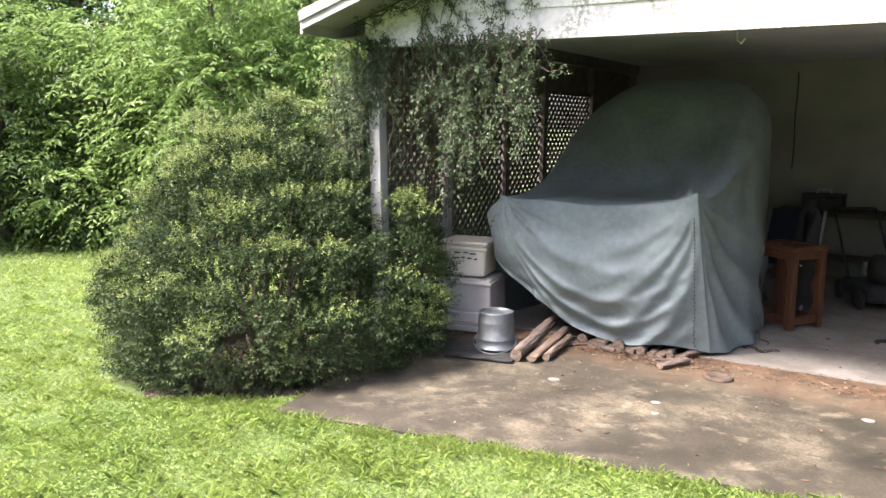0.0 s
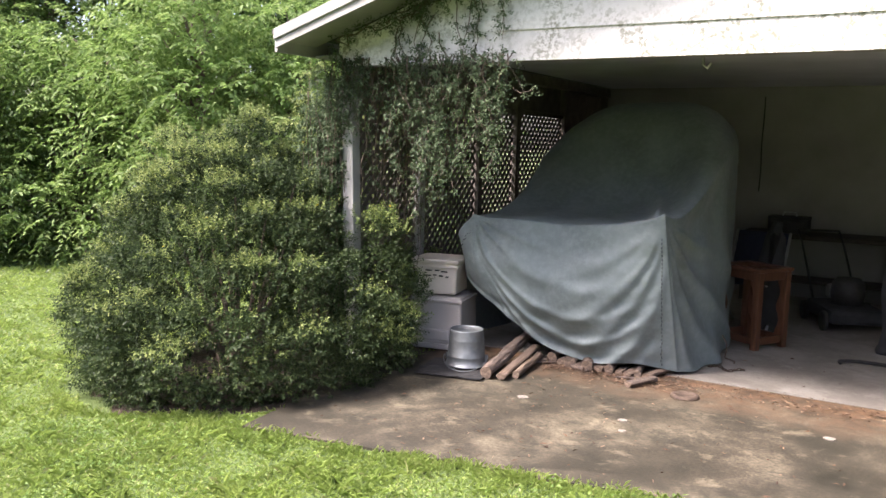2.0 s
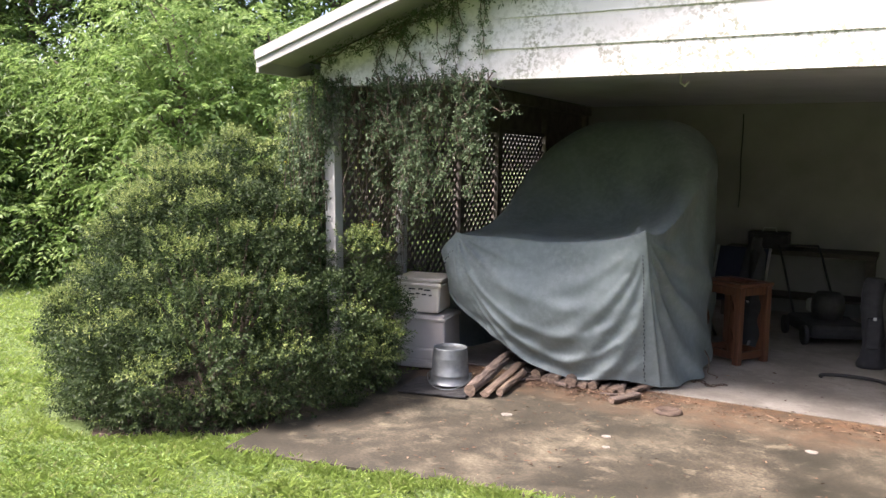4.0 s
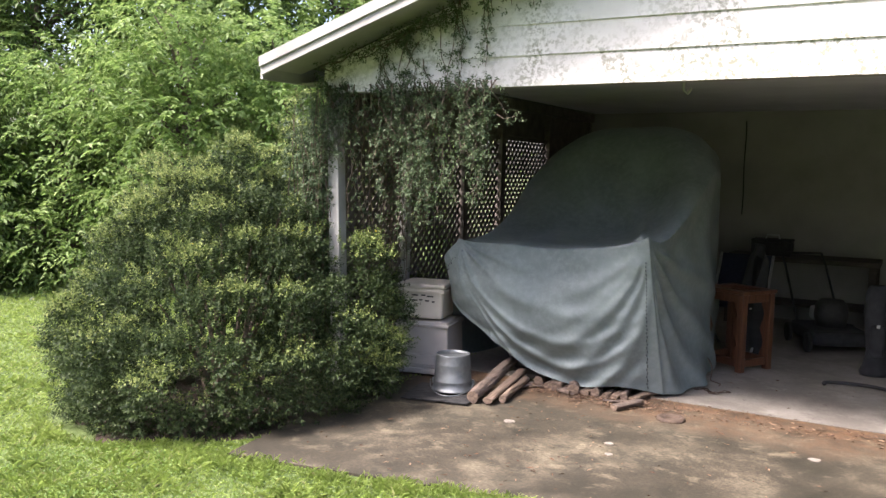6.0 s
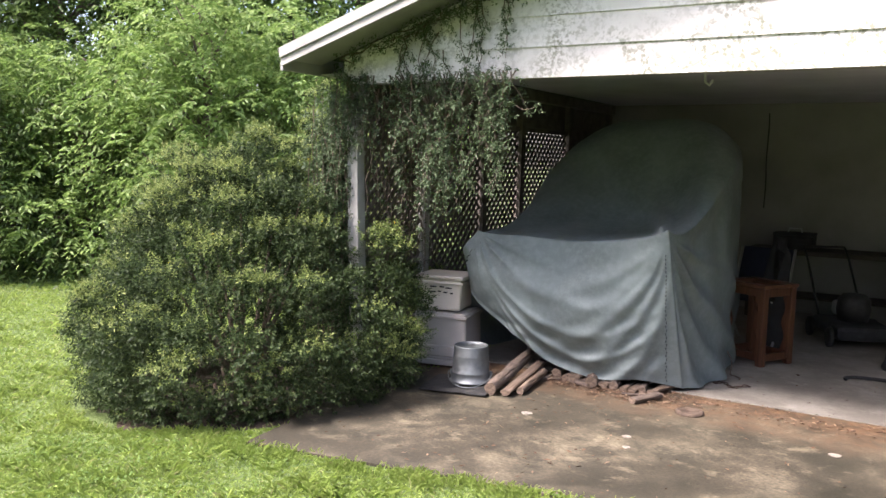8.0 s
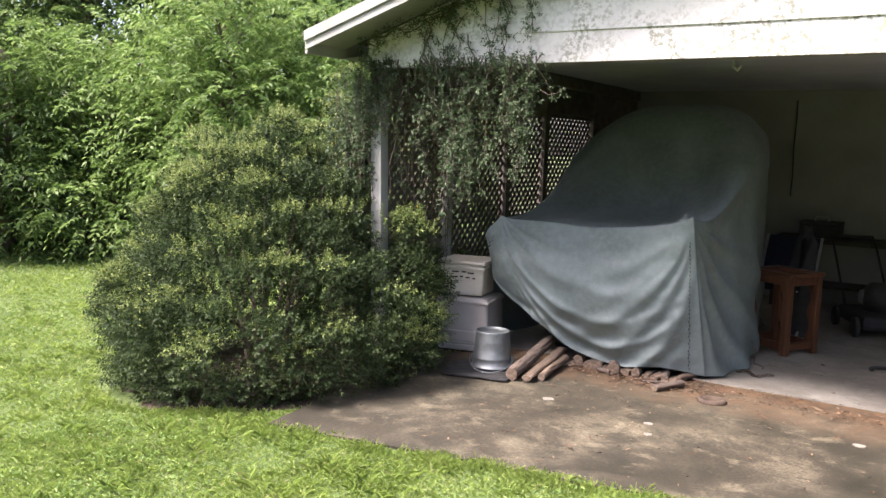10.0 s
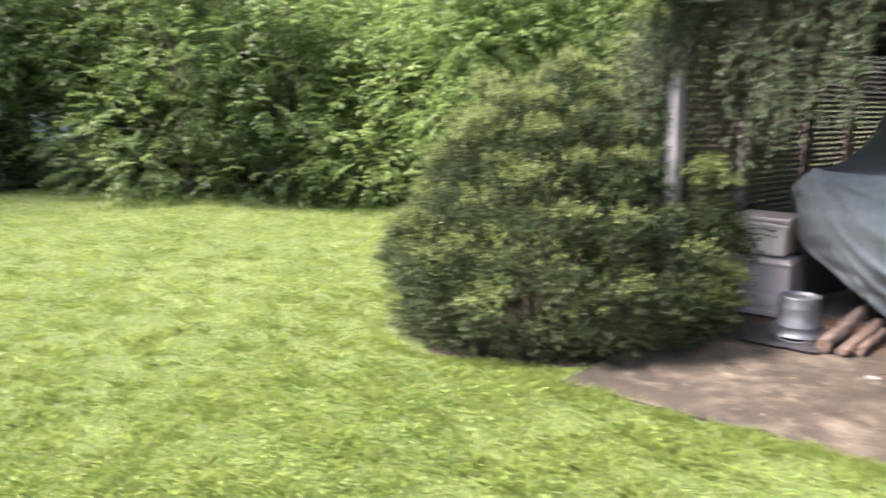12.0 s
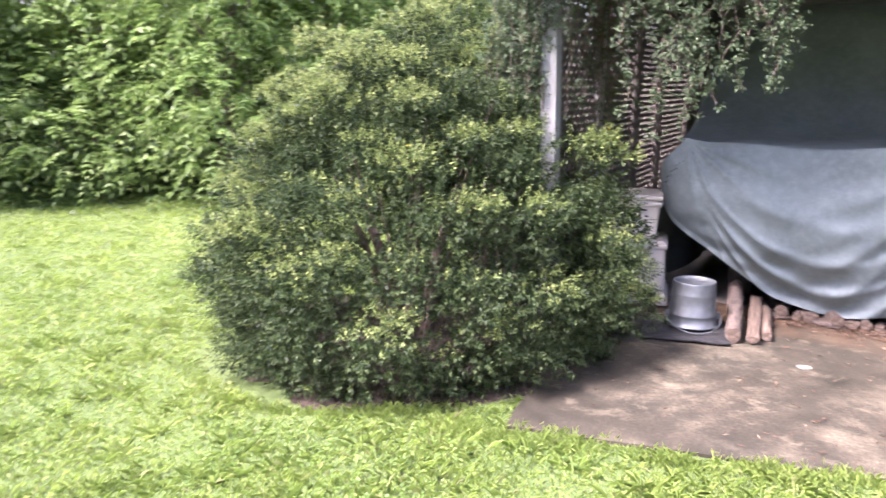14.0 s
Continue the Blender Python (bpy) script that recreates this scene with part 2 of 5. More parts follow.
def leaf_mesh(name, pos, way, length, width, materials, index, droop=0.25):
    """Many folded leaves of four corners: base at pos, tip along way."""
    n = len(pos)
    way = unit(way)
    side = unit(np.cross(way, unit(rng.normal(size=(n, 3)) * 0.5 + np.array((0, 0, 1.0)))))
    up = np.cross(side, way)
    L, W = length[:, None], width[:, None]
    tip = pos + way * L - np.array((0, 0, 1.0)) * L * droop
    mid = pos + way * L * 0.5
    v = np.stack([pos, mid + side * W * 0.5 + up * W * 0.18, tip, mid - side * W * 0.5 + up * W * 0.18], 1).reshape(-1, 3)
    me = bpy.data.meshes.new(name)
    me.vertices.add(4 * n)
    me.vertices.foreach_set("co", v.astype(np.float32).ravel())
    base = np.arange(n)[:, None] * 4
    tri = np.concatenate([base + np.array((0, 1, 2)), base + np.array((0, 2, 3))], 1).ravel()
    me.loops.add(6 * n)
    me.loops.foreach_set("vertex_index", tri.astype(np.int32))
    me.polygons.add(2 * n)
    me.polygons.foreach_set("loop_start", np.arange(2 * n, dtype=np.int32) * 3)
    me.polygons.foreach_set("material_index", np.repeat(index, 2).astype(np.int32))
    for m in materials:
        me.materials.append(m)
    me.update()
    me.validate()
    return me


# ---- ground ----
def ground_z(x, y):
    """The lawn falls away gently to the left of the slab."""
    t = min(1.0, max(0.0, (0.6 - x) / 2.2))
    s = t * t * (3 - 2 * t)
    z = -0.015 - 0.145 * s
    return z + 0.02 * s * math.sin(x * 1.3 + 0.5) * math.sin(y * 1.1)


BX, BY = -0.60, -0.40  # the foot of the privet bush


def kerb_y(x):
    """The front edge of the concrete."""
    return -1.53 + 0.17 * x


bm = bmesh.new()
xs = [-400, -120, -50, -30, -22] + [-16 + 0.5 * i for i in range(61)] + [20, 30, 60, 150, 400]
ys = [-400, -120, -50, -25, -15] + [-10 + 0.5 * i for i in range(51)] + [22, 40, 120, 400]
grid = [[bm.verts.new((x, y, ground_z(x, y) if abs(x) < 18 and abs(y) < 16 else -0.16)) for y in ys] for x in xs]
for i in range(len(xs) - 1):
    for j in range(len(ys) - 1):
        bm.faces.new((grid[i][j], grid[i + 1][j], grid[i + 1][j + 1], grid[i][j + 1]))
ground = tagged(part("ground", bm, M_SOIL, smooth=True), "mown green lawn over dark soil", "lawn", kind="structure")


def slab(name, outline, z0, z1, material, label):
    bm = bmesh.new()
    lo = [bm.verts.new((x, y, z0)) for x, y in outline]
    hi = [bm.verts.new((x, y, z1)) for x, y in outline]
    n = len(outline)
    bm.faces.new(hi)
    for i in range(n):
        bm.faces.new((lo[i], lo[(i + 1) % n], hi[(i + 1) % n], hi[i]))
    bmesh.ops.recalc_face_normals(bm, faces=bm.faces)
    return tagged(part(name, bm, material), label, "concrete floor", kind="structure")


edge = []
for i in range(0, 100):
    x = 0.45 + i * 0.1
    edge.append((x, kerb_y(x) + 0.03 * noise.noise(Vector((x * 2.0, 0, 3)))))
slab("pavement", edge + [(10.35, 1.02), (-0.15, 1.02), (-0.15, -0.1), (0.15, -0.3), (0.38, -0.9)], -0.2, 0.0, M_APRON, "stained brown concrete apron with rust and mould marks")
inner = [(-0.15 + i * 0.1, 1.03 + 0.025 * noise.noise(Vector((i * 0.35, 5, 0)))) for i in range(106)]
slab("floor", inner + [(10.35, 5.4), (-0.15, 5.4)], -0.2, 0.004, M_SLAB, "pale dry concrete carport floor")

bm = bmesh.new()
g = []
for i in range(13):
    g.append([bm.verts.new((BX + 1.30 * i / 12 * math.cos(a), BY + 1.30 * i / 12 * math.sin(a), ground_z(BX + 1.30 * i / 12 * math.cos(a), BY) + 0.035 * (1 - (i / 12) ** 3) + 0.01 * noise.noise(Vector((i, a * 3, 0))) - 0.012)) for a in [2 * math.pi * j / 48 for j in range(48)]])
for i in range(12):
    for j in range(48):
        q = [g[i][j], g[i + 1][j], g[i + 1][(j + 1) % 48], g[i][(j + 1) % 48]]
        bm.faces.new(q)
bmesh.ops.remove_doubles(bm, verts=bm.verts[:], dist=1e-5)
bmesh.ops.recalc_face_normals(bm, faces=bm.faces)
tagged(part("soil_bed", bm, M_BED, smooth=True), "dark bare soil under the bush", "soil", kind="structure")

# ---- grass ----
count = 400000
ang = rng.uniform(radians(80), radians(190), count)
dist = np.exp(rng.uniform(np.log(1.1), np.log(15.0), count))
ang2 = rng.uniform(radians(190), radians(440), 140000)
dist2 = 8.5 * rng.random(140000) ** 0.55
gx = np.concatenate([3.2 + dist * np.cos(ang), 3.2 + dist2 * np.cos(ang2)])
gy = np.concatenate([-5.2 + dist * np.sin(ang), -5.2 + dist2 * np.sin(ang2)])
wx, wy = rng.uniform(-15, 12, 150000), rng.uniform(-16, 4, 150000)
gx, gy = np.concatenate([gx, wx]), np.concatenate([gy, wy])
dist = np.concatenate([dist, np.maximum(dist2, 4.5), np.hypot(wx - 3.2, wy + 5.2)])
line = (gx + 5.8) * 0.606 - (gy - 2.8) * 0.795
keep = (line > -0.6) & ~((gx > 0.42) & (gy > -1.53 + 0.17 * gx - 0.02 + 0.06 * np.sin(gx * 9.0) * np.sin(gx * 23.0)))
keep &= ((gx - BX) ** 2 + (gy - BY) ** 2) > (1.16 + 0.06 * np.sin(7 * np.arctan2(gy - BY, gx - BX))) ** 2
gx, gy, dist = gx[keep], gy[keep], dist[keep]
n = len(gx)
t = np.clip((0.6 - gx) / 2.2, 0, 1)
gz = -0.015 - 0.145 * t * t * (3 - 2 * t) + 0.02 * t * t * (3 - 2 * t) * np.sin(gx * 1.3 + 0.5) * np.sin(gy * 1.1) - 0.006
tuft = 0.5 + 0.5 * np.sin(gx * 5.1 + 1.7 * np.sin(gy * 3.3)) * np.sin(gy * 6.3 + 1.3 * np.sin(gx * 2.9))
tall = rng.random(n) < 0.04 * (tuft > 0.8)
length = (0.026 + 0.056 * rng.random(n) * (0.5 + tuft)) * (1 + 0.5 * tall) * np.clip(0.75 + dist * 0.035, 0.75, 1.15)
way = np.stack([rng.normal(0, 0.7, n), rng.normal(0, 0.7, n), np.full(n, 1.0)], 1)
way = np.where((rng.random(n) < 0.3)[:, None], way * np.array((1, 1, 0.45)), way)
width = np.where((rng.random(n) < 0.2) & (length < 0.06), 0.009, 0.0048) * np.clip(dist * 0.2, 0.9, 1.9)
# longer tufts, most of them along the concrete and the bush
tx = np.concatenate([rng.uniform(0.15, 3.6, 60), rng.uniform(0.2, 2.5, 6), BX + 1.22 * np.cos(np.linspace(3.4, 5.4, 22))])
ty = np.concatenate([-1.53 + 0.17 * tx[:60] - rng.uniform(0.0, 0.12, 60), -1.62 + 0.17 * tx[60:66], BY + 1.22 * np.sin(np.linspace(3.4, 5.4, 22))])
m = 60
bx, by = np.repeat(tx, m) + rng.normal(0, 0.05, len(tx) * m), np.repeat(ty, m) + rng.normal(0, 0.03, len(tx) * m)
t = np.clip((0.6 - bx) / 2.2, 0, 1)
tuft_pos = np.stack([bx, by, -0.02 - 0.145 * t * t * (3 - 2 * t)], 1)
tuft_way = np.stack([rng.normal(0, 0.5, len(bx)), rng.normal(0, 0.5, len(bx)), np.full(len(bx), 1.0)], 1)
tuft_len = np.repeat(rng.uniform(0.045, 0.095, len(tx)), m) * rng.uniform(0.6, 1.1, len(bx))
gp, way = np.concatenate([np.stack([gx, gy, gz], 1), tuft_pos]), np.concatenate([way, tuft_way])
length, width = np.concatenate([length, tuft_len]), np.concatenate([width, np.full(len(bx), 0.0042)])
# coarse tufts and patches of broad-leaved clover all over the near lawn
def lawn_spots(m, reach):
    a_, d_ = rng.uniform(radians(75), radians(200), m), np.exp(rng.uniform(np.log(1.6), np.log(reach), m))
    x_, y_ = 3.0 + d_ * np.cos(a_), -5.2 + d_ * np.sin(a_)
    ok_ = ~((x_ > 0.3) & (y_ > -1.62 + 0.17 * x_)) & (((x_ - BX) ** 2 + (y_ - BY) ** 2) > 1.5) & ((x_ + 5.8) * 0.606 - (y_ - 2.8) * 0.795 > 0)
    return x_[ok_], y_[ok_]


def on_lawn(x_, y_):
    t_ = np.clip((0.6 - x_) / 2.2, 0, 1)
    f_ = t_ * t_ * (3 - 2 * t_)
    return -0.015 - 0.145 * f_ + 0.02 * f_ * np.sin(x_ * 1.3 + 0.5) * np.sin(y_ * 1.1)


sx_, sy_ = lawn_spots(1000, 9.0)
sx_, sy_ = np.repeat(sx_, 26) + rng.normal(0, 0.035, len(sx_) * 26), np.repeat(sy_, 26) + rng.normal(0, 0.035, len(sy_) * 26)
m = len(sx_)
gp = np.concatenate([gp, np.stack([sx_, sy_, on_lawn(sx_, sy_) - 0.006], 1)])
way = np.concatenate([way, np.stack([rng.normal(0, 0.75, m), rng.normal(0, 0.75, m), np.full(m, 1.0)], 1)])
length, width = np.concatenate([length, rng.uniform(0.06, 0.13, m)]), np.concatenate([width, rng.uniform(0.004, 0.008, m)])
n = len(gp)
cx_, cy_ = lawn_spots(650, 8.0)
cx_, cy_ = np.repeat(cx_, 34) + rng.normal(0, 0.075, len(cx_) * 34), np.repeat(cy_, 34) + rng.normal(0, 0.075, len(cy_) * 34)
m = len(cx_)
gp = np.concatenate([gp, np.stack([cx_, cy_, on_lawn(cx_, cy_) + rng.uniform(0.015, 0.05, m)], 1)])
way = np.concatenate([way, np.stack([rng.normal(size=m), rng.normal(size=m), rng.uniform(0.1, 0.7, m)], 1)])
length, width = np.concatenate([length, rng.uniform(0.014, 0.024, m)]), np.concatenate([width, rng.uniform(0.009, 0.015, m)])
sort = np.concatenate([np.zeros(n, int), np.ones(m, int)])
tagged(new("grass", leaf_mesh("grass", gp, way, length, width, [M_GRASS, M_CLOVER], sort, 0.3)), "short bright green mixed lawn grass", "grass", kind="stuff")


# ---- plants ----
def twigs(base, out, per, stem, leaf, spread=0.85, fade=0.35):
    """Leaves along short stems: pos, way, length, place along the stem."""
    n = len(base)
    out = unit(out)
    k = (np.arange(per) + 0.5) / per
    a = unit(np.cross(out, rng.normal(size=(n, 3))))
    b = np.cross(out, a)
    phi = np.arange(per) * 2.4 + rng.uniform(0, 6.28, (n, 1))
    pos = base[:, None, :] + out[:, None, :] * (stem[:, None] * k)[:, :, None]
    rad = a[:, None, :] * np.cos(phi)[:, :, None] + b[:, None, :] * np.sin(phi)[:, :, None]
    way = out[:, None, :] * (0.35 + 0.5 * k)[None, :, None] + rad * spread + rng.normal(0, 0.15, (n, per, 3))
    ln = leaf * rng.uniform(0.7, 1.15, (n, per)) * (1 - fade * k)[None, :]
    return pos.reshape(-1, 3), way.reshape(-1, 3), ln.ravel(), np.tile(k, n)


def lumps(p, scale, seed):
    return np.array([noise.noise(Vector((x * scale + seed, y * scale, z * scale))) for x, y, z in p])


def shrub(name, centre, profile, squash, clumps, leaf, bright, label, seed, stems=9, back=(0.0, 0.0), per_clump=40, size=0.15):
    """A dense shrub: a stem fan, a dark inner fill, and domed tufts of leafy twigs over an uneven dome given by (height, radius)."""
    cx, cy, cz = centre
    root = empty(name, label, "bush", at=pose(cx, cy, cz))
    hs, rs = np.array([p[0] for p in profile]), np.array([p[1] for p in profile])
    dense = np.linspace(hs[0], hs[-1], 300)
    slope_ = np.gradient(np.interp(dense, hs, rs), dense)
    w = (np.interp(dense, hs, rs) + 0.03) * np.sqrt(1 + np.clip(slope_, -3, 3) ** 2)

    def dome(m):
        h = rng.choice(dense, m, p=w / w.sum())
        az = rng.uniform(0, 2 * math.pi, m)
        r = np.interp(h, hs, rs)
        sl = -np.interp(h, dense, slope_)
        p = np.stack([r * np.cos(az), r * np.sin(az) * squash, h], 1)
        nrm = unit(np.stack([np.cos(az), np.sin(az), np.clip(sl, -0.5, 3.0)], 1))
        return p, nrm, h

    # tuft centres, spread out by refusing near neighbours
    p0, n0, h0 = dome(clumps * 10)
    take = []
    for i in range(len(p0)):
        if len(take) < clumps and (not take or np.min(np.sum((p0[take] - p0[i]) ** 2, 1)) > (size * 0.5) ** 2):
            take.append(i)
    p0, n0, h0 = p0[take], n0[take], h0[take]
    m = len(p0)
    # boughs: wide, low swellings with dark creases between them
    pb, nb, hb = dome(900)
    boughs = []
    for i in range(len(pb)):
        if not boughs or np.min(np.sum(((pb[boughs] - pb[i]) * np.array((1, 1, 1.5))) ** 2, 1)) > (size * 2.3) ** 2:
            boughs.append(i)
    gap = ((p0[:, None, :] - pb[boughs][None]) * np.array((1, 1, 1.5))) / (size * 2.3)
    near = np.argmin(np.sum(gap ** 2, 2), 1)
    gap = gap[np.arange(m), near]
    d1 = np.linalg.norm(gap, axis=1)
    q = 0.9 - 2.2 * d1 ** 1.5 + 1.2 * gap[:, 2] + 0.5 * lumps(p0, 2.2, seed)
    rad = size * rng.uniform(0.65, 1.25, m)
    p0 = p0 + n0 * (0.17 * np.clip(q, -1.3, 0.9) - 0.60 * rad + rng.normal(0, 0.02, m))[:, None]
    d = unit(rng.normal(size=(m, per_clump, 3)) + n0[:, None, :] * 0.95 + np.array((0, 0, 0.25)))
    tp = p0[:, None, :] + d * rad[:, None, None] * np.array((1.15, 1.15, 0.6)) * rng.uniform(0.6, 1.0, (m, per_clump, 1))
    thin = np.clip(0.6 + 0.6 * (q + 0.2), 0.15, 1.0)
    # pale leaves where light would fall, dark in creases: shading by leaf colour
    lit_new = (0.55 * d[:, :, 2] + 0.45 * np.sum(d * n0[:, None, :], 2) + 0.55 * q[:, None] + 0.3 * (h0 / hs[-1])[:, None] + rng.normal(0, 0.18, (m, per_clump))) > bright
    base, out, lit_new = tp.reshape(-1, 3), d.reshape(-1, 3) + np.array((0, 0, 0.15)), lit_new.ravel()
    some = rng.random(len(base)) < np.repeat(thin, per_clump)
    base, out, lit_new = base[some], out[some], lit_new[some]
    # the shaded inside
    fp, fn, fh = dome(clumps * 14)
    fp[:, :2] *= rng.uniform(0.66, 0.90, (len(fp), 1))
    fp[:, 2] *= 0.95
    base, out = np.concatenate([base, fp]), np.concatenate([out, fn + rng.normal(0, 0.5, fn.shape)])
    lit_new = np.concatenate([lit_new, np.zeros(len(fp), bool)])
    base[:, 0] += back[0] * (base[:, 2] - 0.5)
    base[:, 1] += back[1] * (base[:, 2] - 0.5)
    base[:, 2] = np.maximum(base[:, 2], 0.03)
    per = 10
    pos, way, ln, kk = twigs(base, out, per, rng.uniform(0.04, 0.085, len(base)), leaf)
    idx = (np.repeat(lit_new, per) & (kk > 0.3)).astype(int)
    idx[(rng.random(len(idx)) < 0.0008) & (idx == 1)] = 2
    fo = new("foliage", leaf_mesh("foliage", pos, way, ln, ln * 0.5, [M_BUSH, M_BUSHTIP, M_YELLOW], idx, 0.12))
    fo.parent = root
    for i in range(stems):
        a = 2 * math.pi * i / stems + rng.uniform(-0.3, 0.3)
        rr = np.interp(0.5 * hs[-1], hs, rs) * rng.uniform(0.3, 0.7)
        z1 = hs[-1] * rng.uniform(0.5, 0.8)
        pts = [(0.1 * math.cos(a), 0.1 * math.sin(a), -0.12), (0.35 * rr * math.cos(a), 0.35 * rr * math.sin(a), 0.4 * z1), (rr * math.cos(a) * 0.8, rr * math.sin(a) * 0.8, z1)]
        part("stem", tube(pts, [0.028, 0.018, 0.006], 6), M_BARK, root)
    return root


def layered_bush(name, centre, profile, label, seed, lean=(0.0, 0.0), spacing=0.29, per_bough=115, leaf=0.032):
    """A clipped bush gone shaggy: overlapping flat boughs of leafy sprays on a cone, with dark gaps between them."""
    cx, cy, cz = centre
    root = empty(name, label, "bush", at=pose(cx, cy, cz))
    hs, rs = np.array([p[0] for p in profile]), np.array([p[1] for p in profile])
    dense = np.linspace(hs[0], hs[-1], 300)
    slope_ = np.gradient(np.interp(dense, hs, rs), dense)
    w = (np.interp(dense, hs, rs) + 0.03) * np.sqrt(1 + np.clip(slope_, -3, 3) ** 2)

    def dome(m):
        h = rng.choice(dense, m, p=w / w.sum())
        az = rng.uniform(0, 2 * math.pi, m)
        r = np.interp(h, hs, rs)
        sl = np.clip(-np.interp(h, dense, slope_), -0.4, 2.5)
        return np.stack([r * np.cos(az), r * np.sin(az), h], 1), unit(np.stack([np.cos(az), np.sin(az), sl], 1)), h

    pb, nb, hb = dome(4000)
    take = []
    for i in range(len(pb)):
        if not take or np.min(np.sum(((pb[take] - pb[i]) * np.array((1, 1, 1.1))) ** 2, 1)) > (spacing * (0.85 + 0.25 * ((i * 7) % 11) / 10)) ** 2:
            take.append(i)
    pb, nb, hb = pb[take], nb[take], hb[take]
    # fuller on the side of the concrete, with a shoulder at half height
    side = (0.72 * pb[:, 0] + 0.69 * pb[:, 1]) / (np.hypot(pb[:, 0], pb[:, 1]) + 1e-6)
    pb[:, :2] *= (1 + 0.04 * lumps(pb, 1.3, seed + 5) + side * (0.03 + 0.14 * np.exp(-((hb - 1.0) / 0.35) ** 2)))[:, None]
    m = len(pb)
    # the lowest boughs are marked down: shade near the ground as darker leaves
    mood = rng.normal(0, 0.22, m) + 0.40 * lumps(pb, 1.7, seed) - 0.25 * (hb < 0.22)
    wide = spacing * rng.uniform(0.62, 0.92, m)
    tall = wide * rng.uniform(0.60, 0.80, m)
    core = pb - nb * (0.08 + 0.12 * rng.random(m))[:, None] + nb * (0.12 * np.clip(mood * 2, -0.6, 1.0))[:, None]
    d = unit(rng.normal(size=(m, per_bough, 3)) + nb[:, None, :] * 0.9 + np.array((0, 0, 0.85)))
    far = rng.uniform(0.45, 1.0, (m, per_bough, 1))
    base = core[:, None, :] + d * far * np.stack([wide, wide, tall], 1)[:, None, :]
    out = d * 0.45 + nb[:, None, :] * 0.55 + np.array((0, 0, 0.30)) + rng.normal(0, 0.17, (m, per_bough, 3))
    # upward and outer sprays turn pale: light on bough tops, painted by leaf
    lit_new = (0.75 * d[:, :, 2] + 0.35 * far[:, :, 0] + 1.3 * mood[:, None] + 0.25 * (hb / hs[-1])[:, None] ** 2 + rng.normal(0, 0.08, (m, per_bough))) > 0.82
    base, out, lit_new = base.reshape(-1, 3), out.reshape(-1, 3), lit_new.ravel()
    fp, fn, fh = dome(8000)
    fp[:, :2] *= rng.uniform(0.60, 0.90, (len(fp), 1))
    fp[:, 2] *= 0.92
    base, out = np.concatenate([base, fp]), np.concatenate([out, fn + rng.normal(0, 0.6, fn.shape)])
    lit_new = np.concatenate([lit_new, np.zeros(len(fp), bool)])
    # a few long shoots stand out of the top and sides
    sp, sn, sh = dome(220)
    base, out = np.concatenate([base, sp - sn * 0.04]), np.concatenate([out, sn + np.array((0, 0, 0.9))])
    lit_new = np.concatenate([lit_new, rng.random(220) < 0.6])
    base[:, 0] += lean[0] * (base[:, 2] - 0.5)
    base[:, 1] += lean[1] * (base[:, 2] - 0.5)
    base[:, 2] = np.maximum(base[:, 2], 0.04)
    per = 10
    stem = rng.uniform(0.05, 0.10, len(base))
    stem[-220:] *= 1.5
    pos, way, ln, kk = twigs(base, out, per, stem, leaf, 0.78, 0.40)
    pos[:, 2] = np.maximum(pos[:, 2], 0.02)
    idx = (np.repeat(lit_new, per) & (kk > 0.25)).astype(int)
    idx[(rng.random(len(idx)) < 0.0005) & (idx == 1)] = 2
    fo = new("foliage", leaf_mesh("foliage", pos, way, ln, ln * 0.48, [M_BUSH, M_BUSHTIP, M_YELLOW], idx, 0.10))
    fo.parent = root
    for i in range(11):
        a = 2 * math.pi * i / 11 + rng.uniform(-0.3, 0.3)
        rr, z1 = rng.uniform(0.35, 0.75), hs[-1] * rng.uniform(0.4, 0.75)
        part("stem", tube([(0.1 * math.cos(a), 0.1 * math.sin(a), -0.12), (0.4 * rr * math.cos(a), 0.4 * rr * math.sin(a), 0.4 * z1), (rr * math.cos(a), rr * math.sin(a), z1)], [0.028, 0.018, 0.006], 6), M_BARK, root)
    return root


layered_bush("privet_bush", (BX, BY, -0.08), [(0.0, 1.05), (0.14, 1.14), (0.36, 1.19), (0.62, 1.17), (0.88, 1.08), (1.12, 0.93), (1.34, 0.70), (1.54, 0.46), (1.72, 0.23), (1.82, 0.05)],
             "large shaggy rounded privet bush with pale new shoots and painted-in lit tops", 3.0, (-0.17, 0.16))
shrub("tall_shrub", (-0.75, 1.0, -0.12), [(0.02, 0.5), (0.4, 0.62), (1.2, 0.66), (1.7, 0.55), (2.05, 0.32), (2.2, 0.05)], 1.0, 170, 0.034, 0.6, "tall dark green shrub beside the carport post", 21.0, 6)
for i in range(6):
    s = -16.5 + 1.25 * i
    shrub("low_shrub", (-3.4 + 0.795 * s, 4.6 + 0.606 * s, -0.2), [(0.02, 0.6), (0.25, 0.8), (0.55, 0.7), (0.75, 0.4), (0.85, 0.05)], 1.0, 60, 0.07, 1.25, "low dark undergrowth shrub at the lawn's edge", 50.0 + i, 4, (0.0, 0.0), 22, 0.22)


